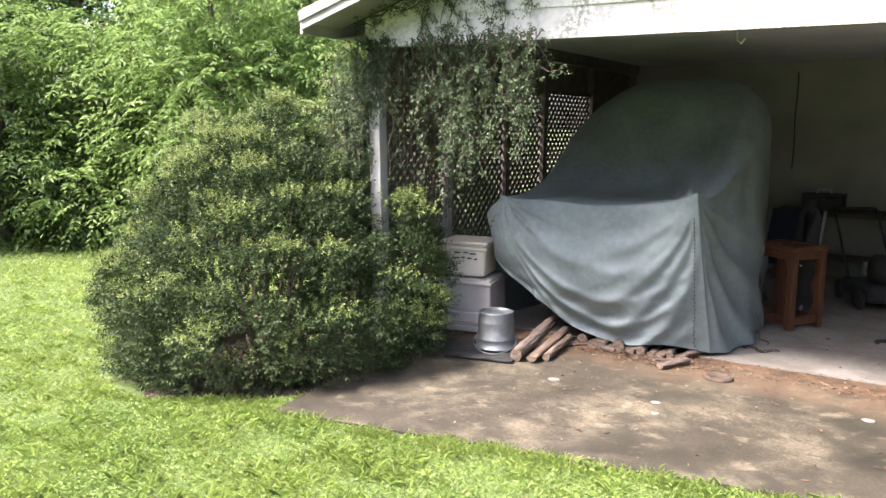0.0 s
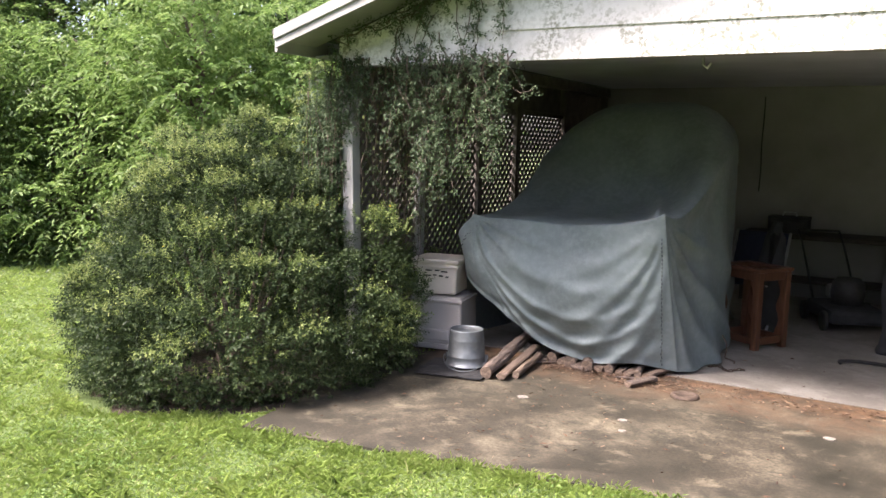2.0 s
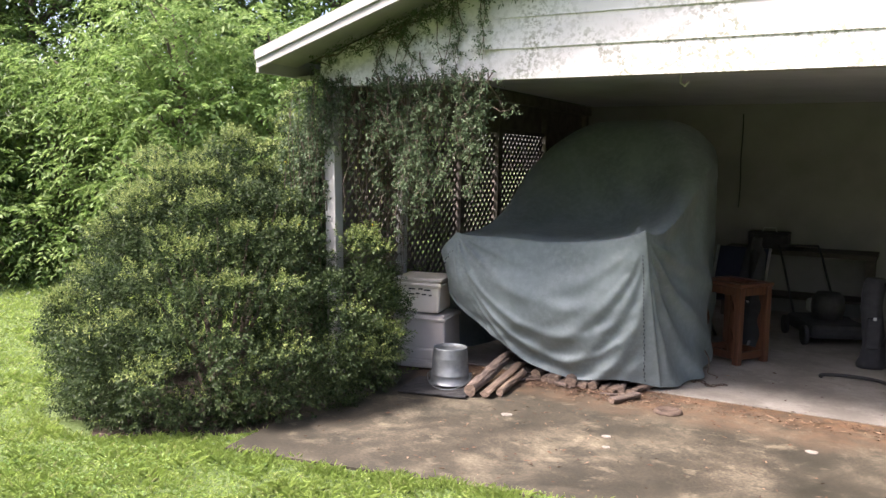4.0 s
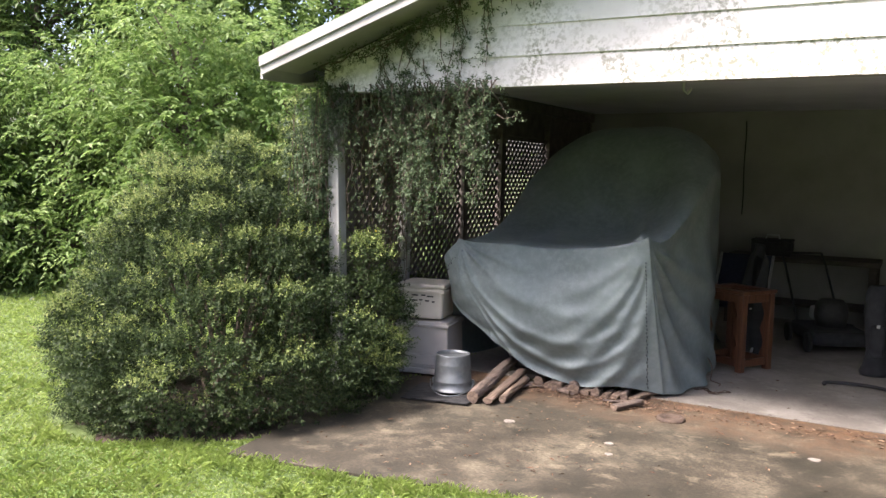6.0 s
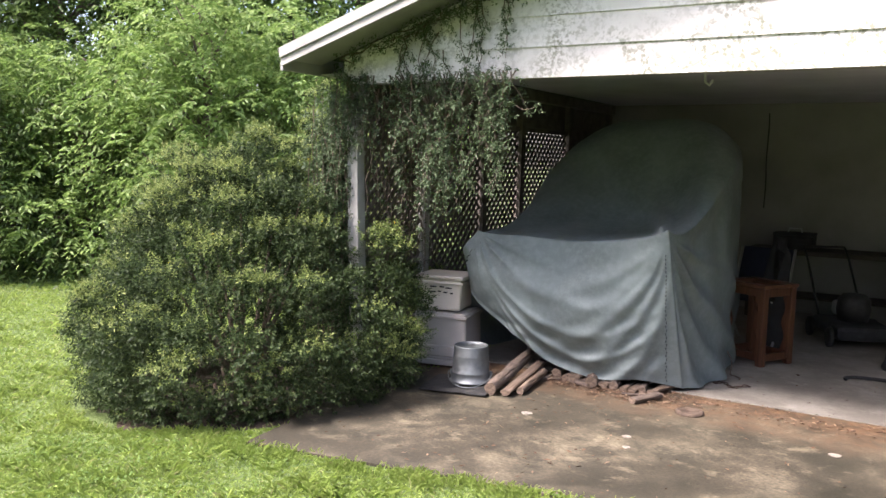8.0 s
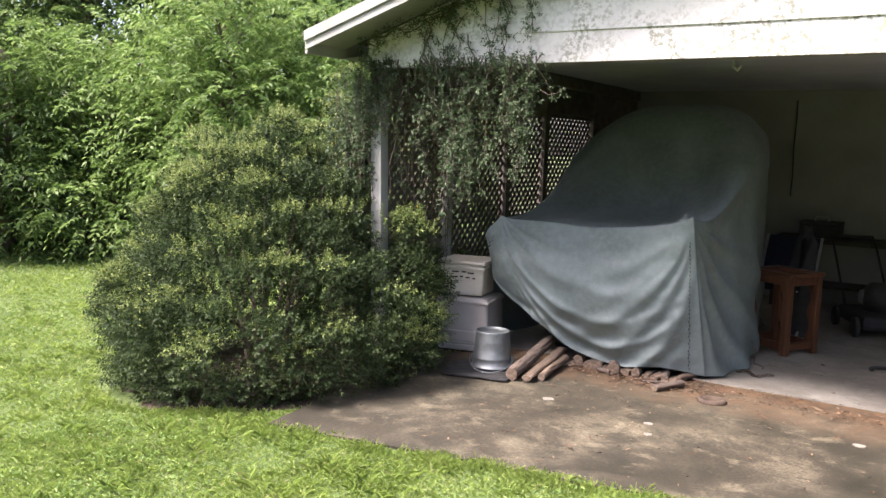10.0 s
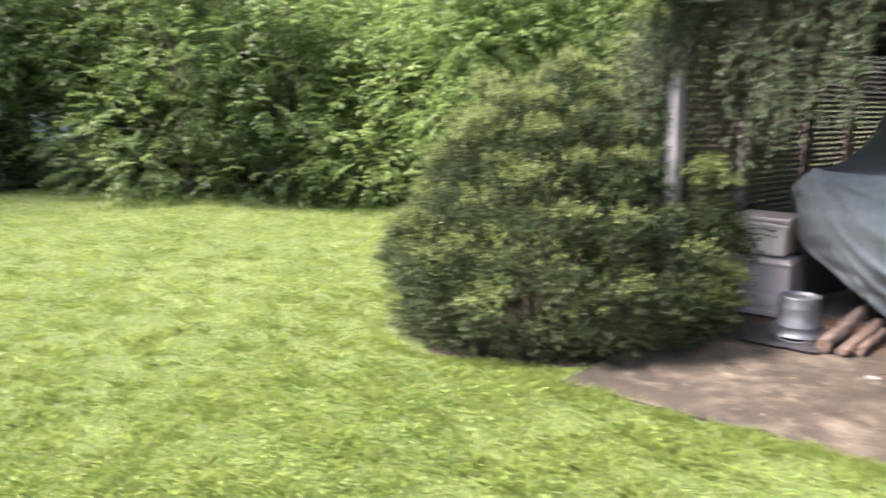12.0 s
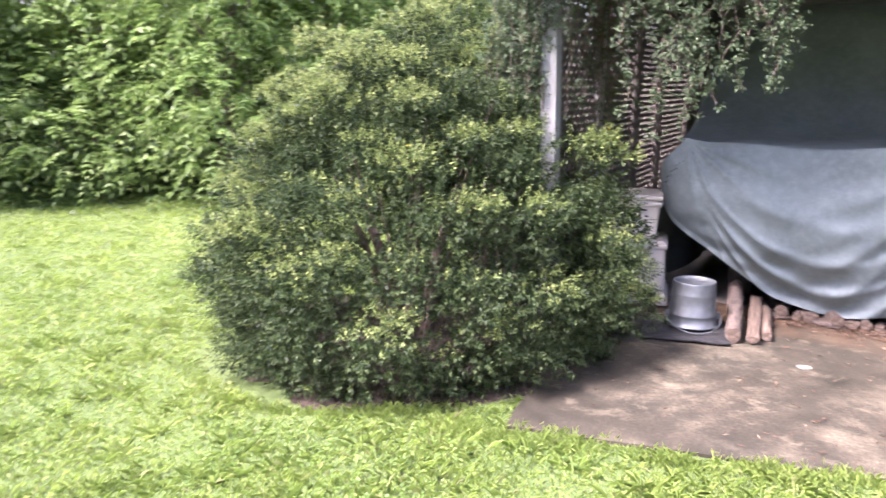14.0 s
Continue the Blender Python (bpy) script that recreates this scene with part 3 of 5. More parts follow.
def tree(name, x, y, height, lobes, spread, seed, fronds, leaf, bright, low=0.0, bark=None):
    """A tree: trunk, limbs to each bough, and fronds of leaflets hanging round every bough."""
    random.seed(seed)
    root = empty(name, "leafy green tree with drooping feathery fronds in the hedgerow", "tree", "trees along the lawn", at=pose(x, y, -0.2))
    bm = bmesh.new()
    lean = random.uniform(-0.25, 0.25)
    trunk = [(lean * k * 2 + 0.1 * math.sin(3 * k + seed), 0.1 * math.cos(2.4 * k + seed), height * 0.85 * k) for k in (0, 0.2, 0.4, 0.6, 0.8, 1.0)]
    tube(trunk, [0.11, 0.09, 0.075, 0.06, 0.04, 0.015], 8, bm)
    P, O, B = [], [], []
    for i in range(lobes):
        k = (i + 0.5) / lobes
        z = low + (height - low) * k + random.uniform(-0.2, 0.2)
        a = i * 2.399 + random.uniform(-0.5, 0.5)
        rr = spread * (1.0 - 0.55 * k ** 2) * random.uniform(0.45, 1.0)
        c = Vector((rr * math.cos(a), rr * math.sin(a), max(0.25, z)))
        tk = min(5, max(1, int(5 * (z - 0.5) / (height * 0.85))))
        tube([trunk[tk], tuple((Vector(trunk[tk]) + c) / 2 + Vector((0, 0, 0.18))), tuple(c)], [0.03, 0.02, 0.006], 5, bm)
        m = fronds
        d = unit(rng.normal(size=(m, 3)))
        size = random.uniform(0.38, 0.68)
        pp = np.array(c) + d * size * (0.35 + 0.65 * rng.random((m, 1)) ** 0.5) * np.array((1.1, 1.1, 0.7))
        pp[:, 2] = np.maximum(pp[:, 2], 0.12)
        P.append(pp)
        O.append(d + np.array((0.5 * math.cos(a), 0.5 * math.sin(a), -0.05)))
        # upper boughs and upward sides score higher and take the lit leaf colour
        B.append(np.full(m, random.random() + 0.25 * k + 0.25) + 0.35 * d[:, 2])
    part("trunk", bm, bark or M_BARK, root, smooth=True)
    P, O, B = np.concatenate(P), unit(np.concatenate(O)), np.concatenate(B)
    n, per = len(P), 11
    side = unit(np.cross(O, np.array((0, 0, 1.0)) + rng.normal(0, 0.3, (n, 3))))
    kk = (np.arange(per) // 2 + 0.4) / (per / 2)
    sg = np.where(np.arange(per) % 2 == 0, 1.0, -1.0)
    sg[-1] = 0.0
    fl = rng.uniform(0.22, 0.42, n) * leaf / 0.075
    pos = P[:, None, :] + O[:, None, :] * (fl[:, None] * kk)[:, :, None] - np.array((0, 0, 1.0)) * (fl[:, None] * 0.35 * kk ** 2)[:, :, None]
    way = O[:, None, :] * 0.5 + side[:, None, :] * sg[None, :, None] + np.array((0, 0, -0.25)) + rng.normal(0, 0.12, (n, per, 3))
    ln = leaf * rng.uniform(0.75, 1.2, (n, per)) * (1 - 0.35 * np.abs(kk - 0.45))
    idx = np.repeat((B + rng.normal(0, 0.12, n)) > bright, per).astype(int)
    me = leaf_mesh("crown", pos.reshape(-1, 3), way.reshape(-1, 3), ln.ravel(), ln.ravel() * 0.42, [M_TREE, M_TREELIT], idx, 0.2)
    cr = new("crown", me)
    cr.parent = root
    return root


# front row along the lawn's far edge, then a taller row behind it, then the deep wood
for i in range(14):
    s = -15.0 + 1.6 * i
    off = 0.9 + 0.35 * math.sin(i * 2.1)
    open_gap = i in (1, 2)
    if 2.0 < s < 6.5:
        continue
    # the left trees get fewer lit leaves: their shade is in the colour
    tree("hedgerow_tree", -3.4 + 0.795 * s - 0.606 * off, 4.6 + 0.606 * s + 0.795 * off, 3.5 + 0.5 * math.sin(i * 1.7), 34 if not open_gap else 20, 1.3, 40 + i, 52, 0.10, 0.25 if s > -4 else 1.0, {0: 2.6, 1: 3.0, 2: 3.0, 3: 1.7, 4: 0.5}.get(i, 0.1))
for i in range(10):
    s = -15.0 + 2.5 * i
    if 1.5 < s < 8:
        continue
    tree("hedgerow_tree", -3.4 + 0.795 * s - 0.606 * 3.4, 4.6 + 0.606 * s + 0.795 * 3.4, 7.4 + 0.8 * math.sin(i * 2.3), 50, 2.1, 80 + i, 46, 0.14, 0.35 if s > -5 else 0.9, 0.8 if i not in (0, 1) else 3.0)
k = Mat("pale_bark", 0.9)
M_PALEBARK = k.color(k.ramp(k.noise(14.0, 6.0, 0.7, (1, 1, 0.3)), [(0.3, (0.20, 0.17, 0.135)), (0.7, (0.46, 0.42, 0.36))])).bump(k.noise(30.0), 0.5, 0.01).m
tree("hedgerow_tree", -12.6, -1.5, 5.0, 18, 1.5, 133, 46, 0.11, 0.9, 3.0, M_PALEBARK)
n = 25000
s, h = rng.uniform(-20, 14, n), 11.0 * rng.random(n) ** 0.65
keep = ~((s < -9.5) & (s > -17.5) & (h < 2.4)) & (s < 3.0)
s, h = s[keep], h[keep]
n = len(s)
off = 6.6 + 0.8 * np.sin(s * 1.3) + 0.5 * np.sin(h * 2.1 + s) + rng.normal(0, 0.45, n)
p = np.stack([-3.4 + 0.795 * s - 0.606 * off, 4.6 + 0.606 * s + 0.795 * off, h - 0.2], 1)
d = rng.normal(0, 0.7, (n, 3)) + np.array((0.6, -0.8, 0.2))
pos, way, ln, kk = twigs(p, d, 7, np.full(n, 0.4), 0.22)
# lit patches painted by leaf colour, fewer in the shaded left part
lit_part = np.sin(s * 1.9) * np.sin(h * 1.7 + s) + rng.normal(0, 0.3, n) > np.where(s > -5, -0.3, 0.7)
# added ring of wood, out of view, to keep low skylight off the carport
m = 11000
az, rr, hh = rng.uniform(radians(185), radians(375), m), 17 + rng.normal(0, 0.8, m), 8.5 * rng.random(m) ** 0.8
ring = np.stack([2 + rr * np.cos(az), -3 + rr * np.sin(az), hh - 0.2], 1)
d2 = rng.normal(0, 0.7, (m, 3)) + np.stack([-np.cos(az), -np.sin(az), np.full(m, 0.2)], 1)
pos2, way2, ln2, kk = twigs(ring, d2, 7, np.full(m, 0.5), 0.36)
pos, way, ln = np.concatenate([pos, pos2]), np.concatenate([way, way2]), np.concatenate([ln, ln2])
lit_part = np.concatenate([np.repeat(lit_part, 7), np.zeros(m * 7, bool)])
tagged(new("far_wood", leaf_mesh("far_wood", pos, way, ln, ln * 0.5, [M_TREE, M_TREELIT], lit_part.astype(int), 0.2)), "dense green wood behind the hedgerow, plus an added unseen ring blocking low sky", "woods", kind="stuff")


# ---- carport ----
YB = 5.2      # back wall
XR = 9.6      # far side wall
EAVE = 2.10   # underside of the front beam
SLOPE = 0.318  # rise of the roof

carport = empty("carport", "white painted carport with lap-sided gable and open front", "carport", kind="structure")


def roof_z(x):
    return 2.29 + SLOPE * (x + 0.24) if x < 4.8 else 2.29 + SLOPE * (9.84 - x)


# lap boards of the gable, each one a bevelled board under the rake
for i in range(10):
    z0, z1 = EAVE + (0.185 * i), EAVE + 0.185 * (i + 1) + 0.012
    xa = max(-0.02, (z0 - 2.23) / SLOPE - 0.24)
    xb = max(-0.02, (z1 - 2.23) / SLOPE - 0.24)
    bm = bmesh.new()
    y0, y1 = -0.022, -0.008
    xe, xf = 9.6 - xa, 9.6 - xb
    a = [bm.verts.new(v) for v in ((xa, y0, z0), (xe, y0, z0), (xf, y1, z1), (xb, y1, z1))]
    b = [bm.verts.new(v) for v in ((xa, 0.012, z0), (xe, 0.012, z0), (xf, 0.012, z1), (xb, 0.012, z1))]
    bm.faces.new(a)
    for q in range(4):
        bm.faces.new((a[q], b[q], b[(q + 1) % 4], a[(q + 1) % 4]))
    bmesh.ops.recalc_face_normals(bm, faces=bm.faces)
    part("siding_board", bm, M_PAINT, carport)
part("beam", boxed(-0.02, 9.6, 0.014, 0.13, EAVE + 0.004, EAVE + 0.24, 0.004), M_TRIM, carport, "painted timber front beam")

# roof deck, shingles, rake boards and soffit
for side in (0, 1):
    xa, xb = (-0.24, 4.8) if side == 0 else (9.84, 4.8)
    for name, dz, th, mat, y0, y1, ov in (("roof", 0.0, 0.03, M_ROOF, -0.42, YB + 0.3, 0.03), ("soffit", -0.05, 0.02, M_TRIM, -0.40, 0.0, 0.0)):
        bm = bmesh.new()
        sg = -1 if side == 0 else 1
        xs_ = (xa + sg * ov, xb)
        vs = []
        for y in (y0, y1):
            for x in xs_:
                z = 2.29 + SLOPE * abs(x - (-0.24 if side == 0 else 9.84)) * (1 if (x - xa) * sg <= 0 else -1) + dz
                vs.append((x, y, z))
        lo = [bm.verts.new(v) for v in (vs[0], vs[1], vs[3], vs[2])]
        hi = [bm.verts.new((v[0], v[1], v[2] + th)) for v in (vs[0], vs[1], vs[3], vs[2])]
        bm.faces.new(lo)
        bm.faces.new(hi)
        for q in range(4):
            bm.faces.new((lo[q], lo[(q + 1) % 4], hi[(q + 1) % 4], hi[q]))
        bmesh.ops.recalc_face_normals(bm, faces=bm.faces)
        part(name, bm, mat, carport)
    for name, dz0, dz1, y0, y1 in (("rake_board", -0.100, 0.0, -0.425, -0.40), ("rake_trim", -0.045, 0.022, -0.440, -0.427)):
        bm = bmesh.new()
        a = [bm.verts.new(v) for v in ((xa, y0, 2.29 + dz0), (xb, y0, roof_z(4.8) + dz0), (xb, y0, roof_z(4.8) + dz1), (xa, y0, 2.29 + dz1))]
        b = [bm.verts.new((v.co.x, y1, v.co.z)) for v in a]
        bm.faces.new(a)
        bm.faces.new(b)
        for q in range(4):
            bm.faces.new((a[q], b[q], b[(q + 1) % 4], a[(q + 1) % 4]))
        bmesh.ops.recalc_face_normals(bm, faces=bm.faces)
        part(name, bm, M_TRIM, carport)
part("eave_board", boxed(-0.265, -0.242, -0.40, YB + 0.3, 2.165, 2.29, 0.003), M_TRIM, carport)
part("eave_soffit", boxed(-0.24, -0.03, 0.0, YB + 0.3, 2.165, 2.18, 0.0), M_TRIM, carport)

# corner post, leaning a little, and the lattice posts
def post(name, x, y, w, top, lean=0.0, mat=None):
    bm = boxed(-w / 2, w / 2, -w / 2, w / 2, 0, top, 0.006)
    for v in bm.verts:
        v.co.x += lean * v.co.z
    return part(name, bm, mat or M_TRIM, carport, at=pose(x, y, 0))


post("corner_post", 0.085, 0.06, 0.09, EAVE + 0.003, -0.03)
for y in (0.98, 1.96, 2.72, 3.9, YB - 0.05):
    post("lattice_post", 0.03, y, 0.08, EAVE + 0.1, 0, M_TRIM if y < 1 else M_LATTICE)
part("side_plate", boxed(-0.03, 0.10, 0.135, YB, EAVE + 0.1, EAVE + 0.2, 0.004), M_LATTICE, carport)
part("header_board", boxed(-0.012, 0.008, 0.135, 3.95, 1.935, EAVE + 0.098, 0.003), M_LATTICE, carport, "dark boards above the lattice")
part("side_boarding", boxed(-0.012, 0.008, 3.955, YB - 0.01, 0.01, EAVE + 0.098, 0.003), M_LATTICE, carport)

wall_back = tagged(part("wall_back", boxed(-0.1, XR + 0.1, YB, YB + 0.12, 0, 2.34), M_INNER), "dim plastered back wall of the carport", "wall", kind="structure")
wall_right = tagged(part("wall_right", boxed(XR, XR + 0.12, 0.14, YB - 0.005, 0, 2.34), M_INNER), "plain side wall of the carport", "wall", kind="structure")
ceiling = tagged(part("ceiling", boxed(0.11, XR - 0.004, 0.135, YB - 0.004, 2.31, 2.335), M_CEIL), "unlit boarded carport ceiling", "ceiling", kind="structure")


# ---- covered machine ----
TL, PK = Vector((0.70, 0.74, 1.04)), Vector((2.12, 0.74, 1.10))


def tarp():
    """A heavy cover thrown over a low front and a tall rear block."""
    root = empty("tarpaulin", "blue-grey canvas tarpaulin draped over a bulky machine", "tarpaulin", at=pose(1.4, 1.6, 0))

    def folds(p):
        dx, dz = PK.x - p.x, PK.z - p.z
        r = math.hypot(dx, dz)
        th = math.atan2(dz, dx + 1e-6)
        a = th + 0.42 * r
        w = 0.0
        for c, s, h in ((0.10, 0.06, 0.25), (0.86, 0.08, 0.45), (1.12, 0.06, 0.35), (1.30, 0.06, 0.8), (1.50, 0.045, 0.7), (1.72, 0.05, 0.9)):
            g = (a - c) / s
            w += h * (math.exp(-g * g) if g > 0 else math.exp(-(g * 0.5) ** 2))
        # swags hanging between the two tips
        s_ = min(1.0, max(0.0, (p.x - TL.x) / (PK.x - TL.x)))
        sag = (TL.z - p.z) / (0.12 + 2.6 * s_ * (1.08 - s_) + 0.25 * s_)
        swag = sum(h * math.exp(-((sag - c) / s) ** 2) for c, s, h in ((0.42, 0.05, 0.35), (0.66, 0.045, 0.8), (0.84, 0.04, 1.0), (1.02, 0.045, 1.1), (1.22, 0.05, 0.9))) * min(1.0, 4 * s_) * min(1.0, 3 * (1.02 - s_)) * (0.75 + 0.7 * noise.noise(Vector((p.x * 1.8, 3.1, p.z * 1.5))))
        # pinched folds fanning out of the tip at the other end of the ridge
        ex, ez = p.x - TL.x, TL.z - p.z
        r2 = math.hypot(ex, ez)
        a2 = math.atan2(ez, ex + 1e-6)
        w2 = sum(math.exp(-((a2 - c) / 0.07) ** 2) for c in (0.28, 0.62, 1.05, 1.4)) * max(0.0, 1 - r2 / 0.75) * min(1.0, r2 / 0.12)
        # slack rolls above the hem
        low_ = max(0.0, 1 - abs(p.z - 0.27) / 0.22) * math.sin(p.z * 30 + p.x * 5 + 6 * noise.noise(p * 2.6))
        amp = 0.055 * min(1.0, r / 0.45) * (1.0 if r < 0.9 else max(0.3, 1.6 - r * 0.65))
        n = 0.03 * noise.noise(p * 2.3) + 0.016 * noise.noise(Vector((p.x * 5.0, p.y * 5.0, p.z * 9.0))) + 0.004 * noise.noise(p * 15.0)
        return 0.75 * amp * (w - 0.4) + n + 0.032 * w2 + 0.008 * low_ + 0.034 * swag

    cloth = bmesh.new()

    def grid(fn, nu, nv, push):
        bm = cloth
        g = []
        for i in range(nu + 1):
            row = []
            for j in range(nv + 1):
                p = fn(i / nu, j / nv)
                tip = Vector((0, -0.02, 0.065)) * math.exp(-(p - PK).length / 0.13) + Vector((-0.02, -0.01, 0.03)) * math.exp(-(p - TL).length / 0.08)
                row.append(bm.verts.new(p + push(p, i / nu, j / nv) + tip))
            g.append(row)
        for i in range(nu):
            for j in range(nv):
                bm.faces.new((g[i][j], g[i + 1][j], g[i + 1][j + 1], g[i][j + 1]))

    HEM = [Vector(v) for v in ((0.50, 0.95, 0.80), (0.60, 0.82, 0.56), (0.86, 0.80, 0.38), (1.10, 0.82, 0.22), (1.28, 0.86, 0.11), (1.62, 0.86, 0.05), (1.92, 0.90, 0.08), (2.18, 1.05, 0.03))]

    def along(pts, s):
        f = s * (len(pts) - 1)
        i = min(len(pts) - 2, int(f))
        t = f - i
        p0, p1, p2, p3 = pts[max(0, i - 1)], pts[i], pts[i + 1], pts[min(len(pts) - 1, i + 2)]
        return 0.5 * ((2 * p1) + (p2 - p0) * t + (2 * p0 - 5 * p1 + 4 * p2 - p3) * t * t + (3 * p1 - p0 - 3 * p2 + p3) * t ** 3)

    TOP = [TL, TL.lerp(PK, 0.25) + Vector((0, 0, -0.005)), TL.lerp(PK, 0.5) + Vector((0, 0.02, -0.035)), TL.lerp(PK, 0.8) + Vector((0, 0.01, -0.02)), PK]

    def front(u, v):
        a, b = along(TOP, u), along(HEM, u)
        p = a.lerp(b, v)
        bulge = math.sin(math.pi * min(1.0, v * 1.05)) * (0.10 + 0.05 * math.sin(math.pi * u)) * (1 - u ** 5)
        return p + Vector((-0.05 * (1 - u) * math.sin(math.pi * v), -bulge, 0))

    def push_front(p, u, v):
        edge = min(1.0, v * 6.0) * min(1.0, (1 - u) * 12) * min(1.0, u * 14)
        return Vector((0, -1, 0.25)) * folds(p) * edge

    grid(front, 110, 80, push_front)

    SIDE_TOP = [PK, Vector((2.15, 1.1, 1.13)), Vector((2.18, 1.6, 1.3)), Vector((2.20, 2.3, 1.62)), Vector((2.08, 3.1, 1.5))]
    SIDE_HEM = [HEM[-1], Vector((2.27, 1.28, 0.02)), Vector((2.34, 1.66, 0.02)), Vector((2.24, 2.3, 0.03)), Vector((2.10, 3.1, 0.03))]

    def sidef(u, v):
        p = along(SIDE_TOP, u).lerp(along(SIDE_HEM, u), v)
        return p + Vector((-0.07 * math.sin(math.pi * v) * math.sin(math.pi * min(1, u * 1.6)), 0, 0))

    def push_side(p, u, v):
        a = math.atan2(PK.z - p.z, p.y - PK.y + 1e-6)
        r = math.hypot(PK.z - p.z, p.y - PK.y)
        d = sum(h * math.exp(-((a - c) / 0.075) ** 2) for c, h in ((1.42, 0.8), (1.18, 1.0), (0.92, 0.9), (0.62, 1.0), (0.3, 0.7)))
        d = 0.06 * (d - 0.35) * min(1, r / 0.4) * min(1, u * 9) + 0.02 * math.sin(u * 30) * u
        return Vector((0.8, -0.6, 0)) * (d + 0.02 * noise.noise(p * 4) * min(1, u * 6)) * min(1, v * 8)

    grid(sidef, 80, 80, push_side)

    END_TOP = [TL, Vector((0.60, 1.0, 1.04)), Vector((0.55, 1.4, 1.05)), Vector((0.48, 2.3, 1.12)), Vector((0.52, 3.2, 1.15))]

    # the top: from the low ridge back over the tall block
    KNEE = [Vector((0.56, 1.6, 1.05)), Vector((0.95, 1.92, 1.09)), Vector((1.45, 1.92, 1.13)), Vector((1.9, 1.65, 1.20)), SIDE_TOP[1] + Vector((0.02, 0.1, 0.02))]
    BROW = [Vector((0.46, 2.4, 1.15)), Vector((0.55, 2.5, 1.58)), Vector((1.05, 2.55, 1.93)), Vector((1.85, 2.5, 1.97)), SIDE_TOP[3] + Vector((0, -0.1, 0.1))]
    BACK = [Vector((0.52, 3.2, 1.15)), Vector((0.66, 3.4, 1.65)), Vector((1.2, 3.4, 1.9)), Vector((1.9, 3.4, 1.85)), SIDE_TOP[4]]

    def topf(u, v):
        w = [along(TOP, u), along(KNEE, u), along(BROW, u), along(BACK, u)]
        p = along(w, v)
        e0 = along([TOP[0], KNEE[0], BROW[0], BACK[0]], v)
        e1 = along([TOP[-1], KNEE[-1], BROW[-1], BACK[-1]], v)
        return p + (along(SIDE_TOP, v) - e1) * u ** 3 + (along(END_TOP, v) - e0) * (1 - u) ** 3

    def push_top(p, u, v):
        d = 0.05 * noise.noise(Vector((p.x * 3.2, p.y * 1.0, p.z * 1.2))) + 0.085 * math.exp(-((u - 0.56 - 0.42 * (1 - v * 2.2)) / 0.05) ** 2) * min(1, v * 6) * max(0, 1 - v * 1.2)
        return Vector((0, -0.7, 0.7)) * d * min(1, v * 8) * min(1, (1 - u) * 8) * min(1, u * 8)

    grid(topf, 110, 80, push_top)

    # left end, hanging down from the tip into the dark
    END_HEM = [HEM[0], Vector((0.47, 1.12, 0.22)), Vector((0.46, 1.40, 0.05)), Vector((0.55, 2.0, 0.05)), Vector((0.6, 3.0, 0.04))]

    def endf(u, v):
        p = along(END_TOP, u).lerp(along(END_HEM, u), v)
        return p + (front(0, v) - END_TOP[0].lerp(END_HEM[0], v)) * (1 - u) ** 6

    grid(endf, 80, 80, lambda p, u, v: Vector((-1, 0, 0)) * 0.04 * noise.noise(p * 3.5) * min(1, u * 5) * min(1, v * 6))
    bmesh.ops.remove_doubles(cloth, verts=cloth.verts[:], dist=0.003)
    bmesh.ops.recalc_face_normals(cloth, faces=cloth.faces[:])
    part("cover", cloth, M_TARP, root, smooth=True, placed=True)

    # the stitched seam down from the peak
    k_ = Mat("seam_thread", 0.9)
    k_.color((0.035, 0.045, 0.05))
    bm = bmesh.new()
    for i in range(34):
        v0 = 0.10 + i * 0.0262
        u = 0.965 - 0.03 * v0
        pts = []
        for v in (v0, v0 + 0.014):
            p = front(u, v)
            pts.append(p + push_front(p, u, v) + Vector((0.003 * math.sin(i * 3.1), -0.004, 0)))
        tube(pts, 0.0035, 5, bm)
    part("seam", bm, k_.m, root, "dark stitched seam", placed=True)
    bm = bmesh.new()
    for i in range(16):
        v0 = 0.12 + i * 0.042
        pts = []
        for v in (v0, v0 + 0.022):
            u = 0.085 - 0.02 * v + 0.006 * math.sin(i * 2.0)
            p = front(u, v)
            pts.append(p + push_front(p, u, v) + Vector((-0.001, -0.004, 0)))
        tube(pts, 0.003, 5, bm)
    part("seam", bm, k_.m, root, "dark stitched seam", placed=True)
    return root


tarp()


# the machine itself, a low dark shape that carries the cover
machine = empty("covered_machine", "dark machine hidden under a tarpaulin", "machine", at=pose(1.5, 1.75, 0.004))
part("chassis", boxed(-0.55, 0.5, -0.75, 1.05, 0.28, 0.86, 0.06), M_BLACK, machine)
part("cab", boxed(-0.40, 0.40, 0.72, 1.1, 0.865, 1.45, 0.08), M_BLACK, machine)
for sx in (-1, 1):
    for y_ in (-0.45, 0.75):
        part("wheel", lathe([(0.0, -0.07), (0.15, -0.07), (0.20, -0.06), (0.215, -0.03), (0.215, 0.03), (0.20, 0.06), (0.15, 0.07), (0.0, 0.07)], 28), M_BLACK, machine, smooth=True, at=pose(sx * 0.48 - 0.02, y_, 0.215, 0, 90, 0))


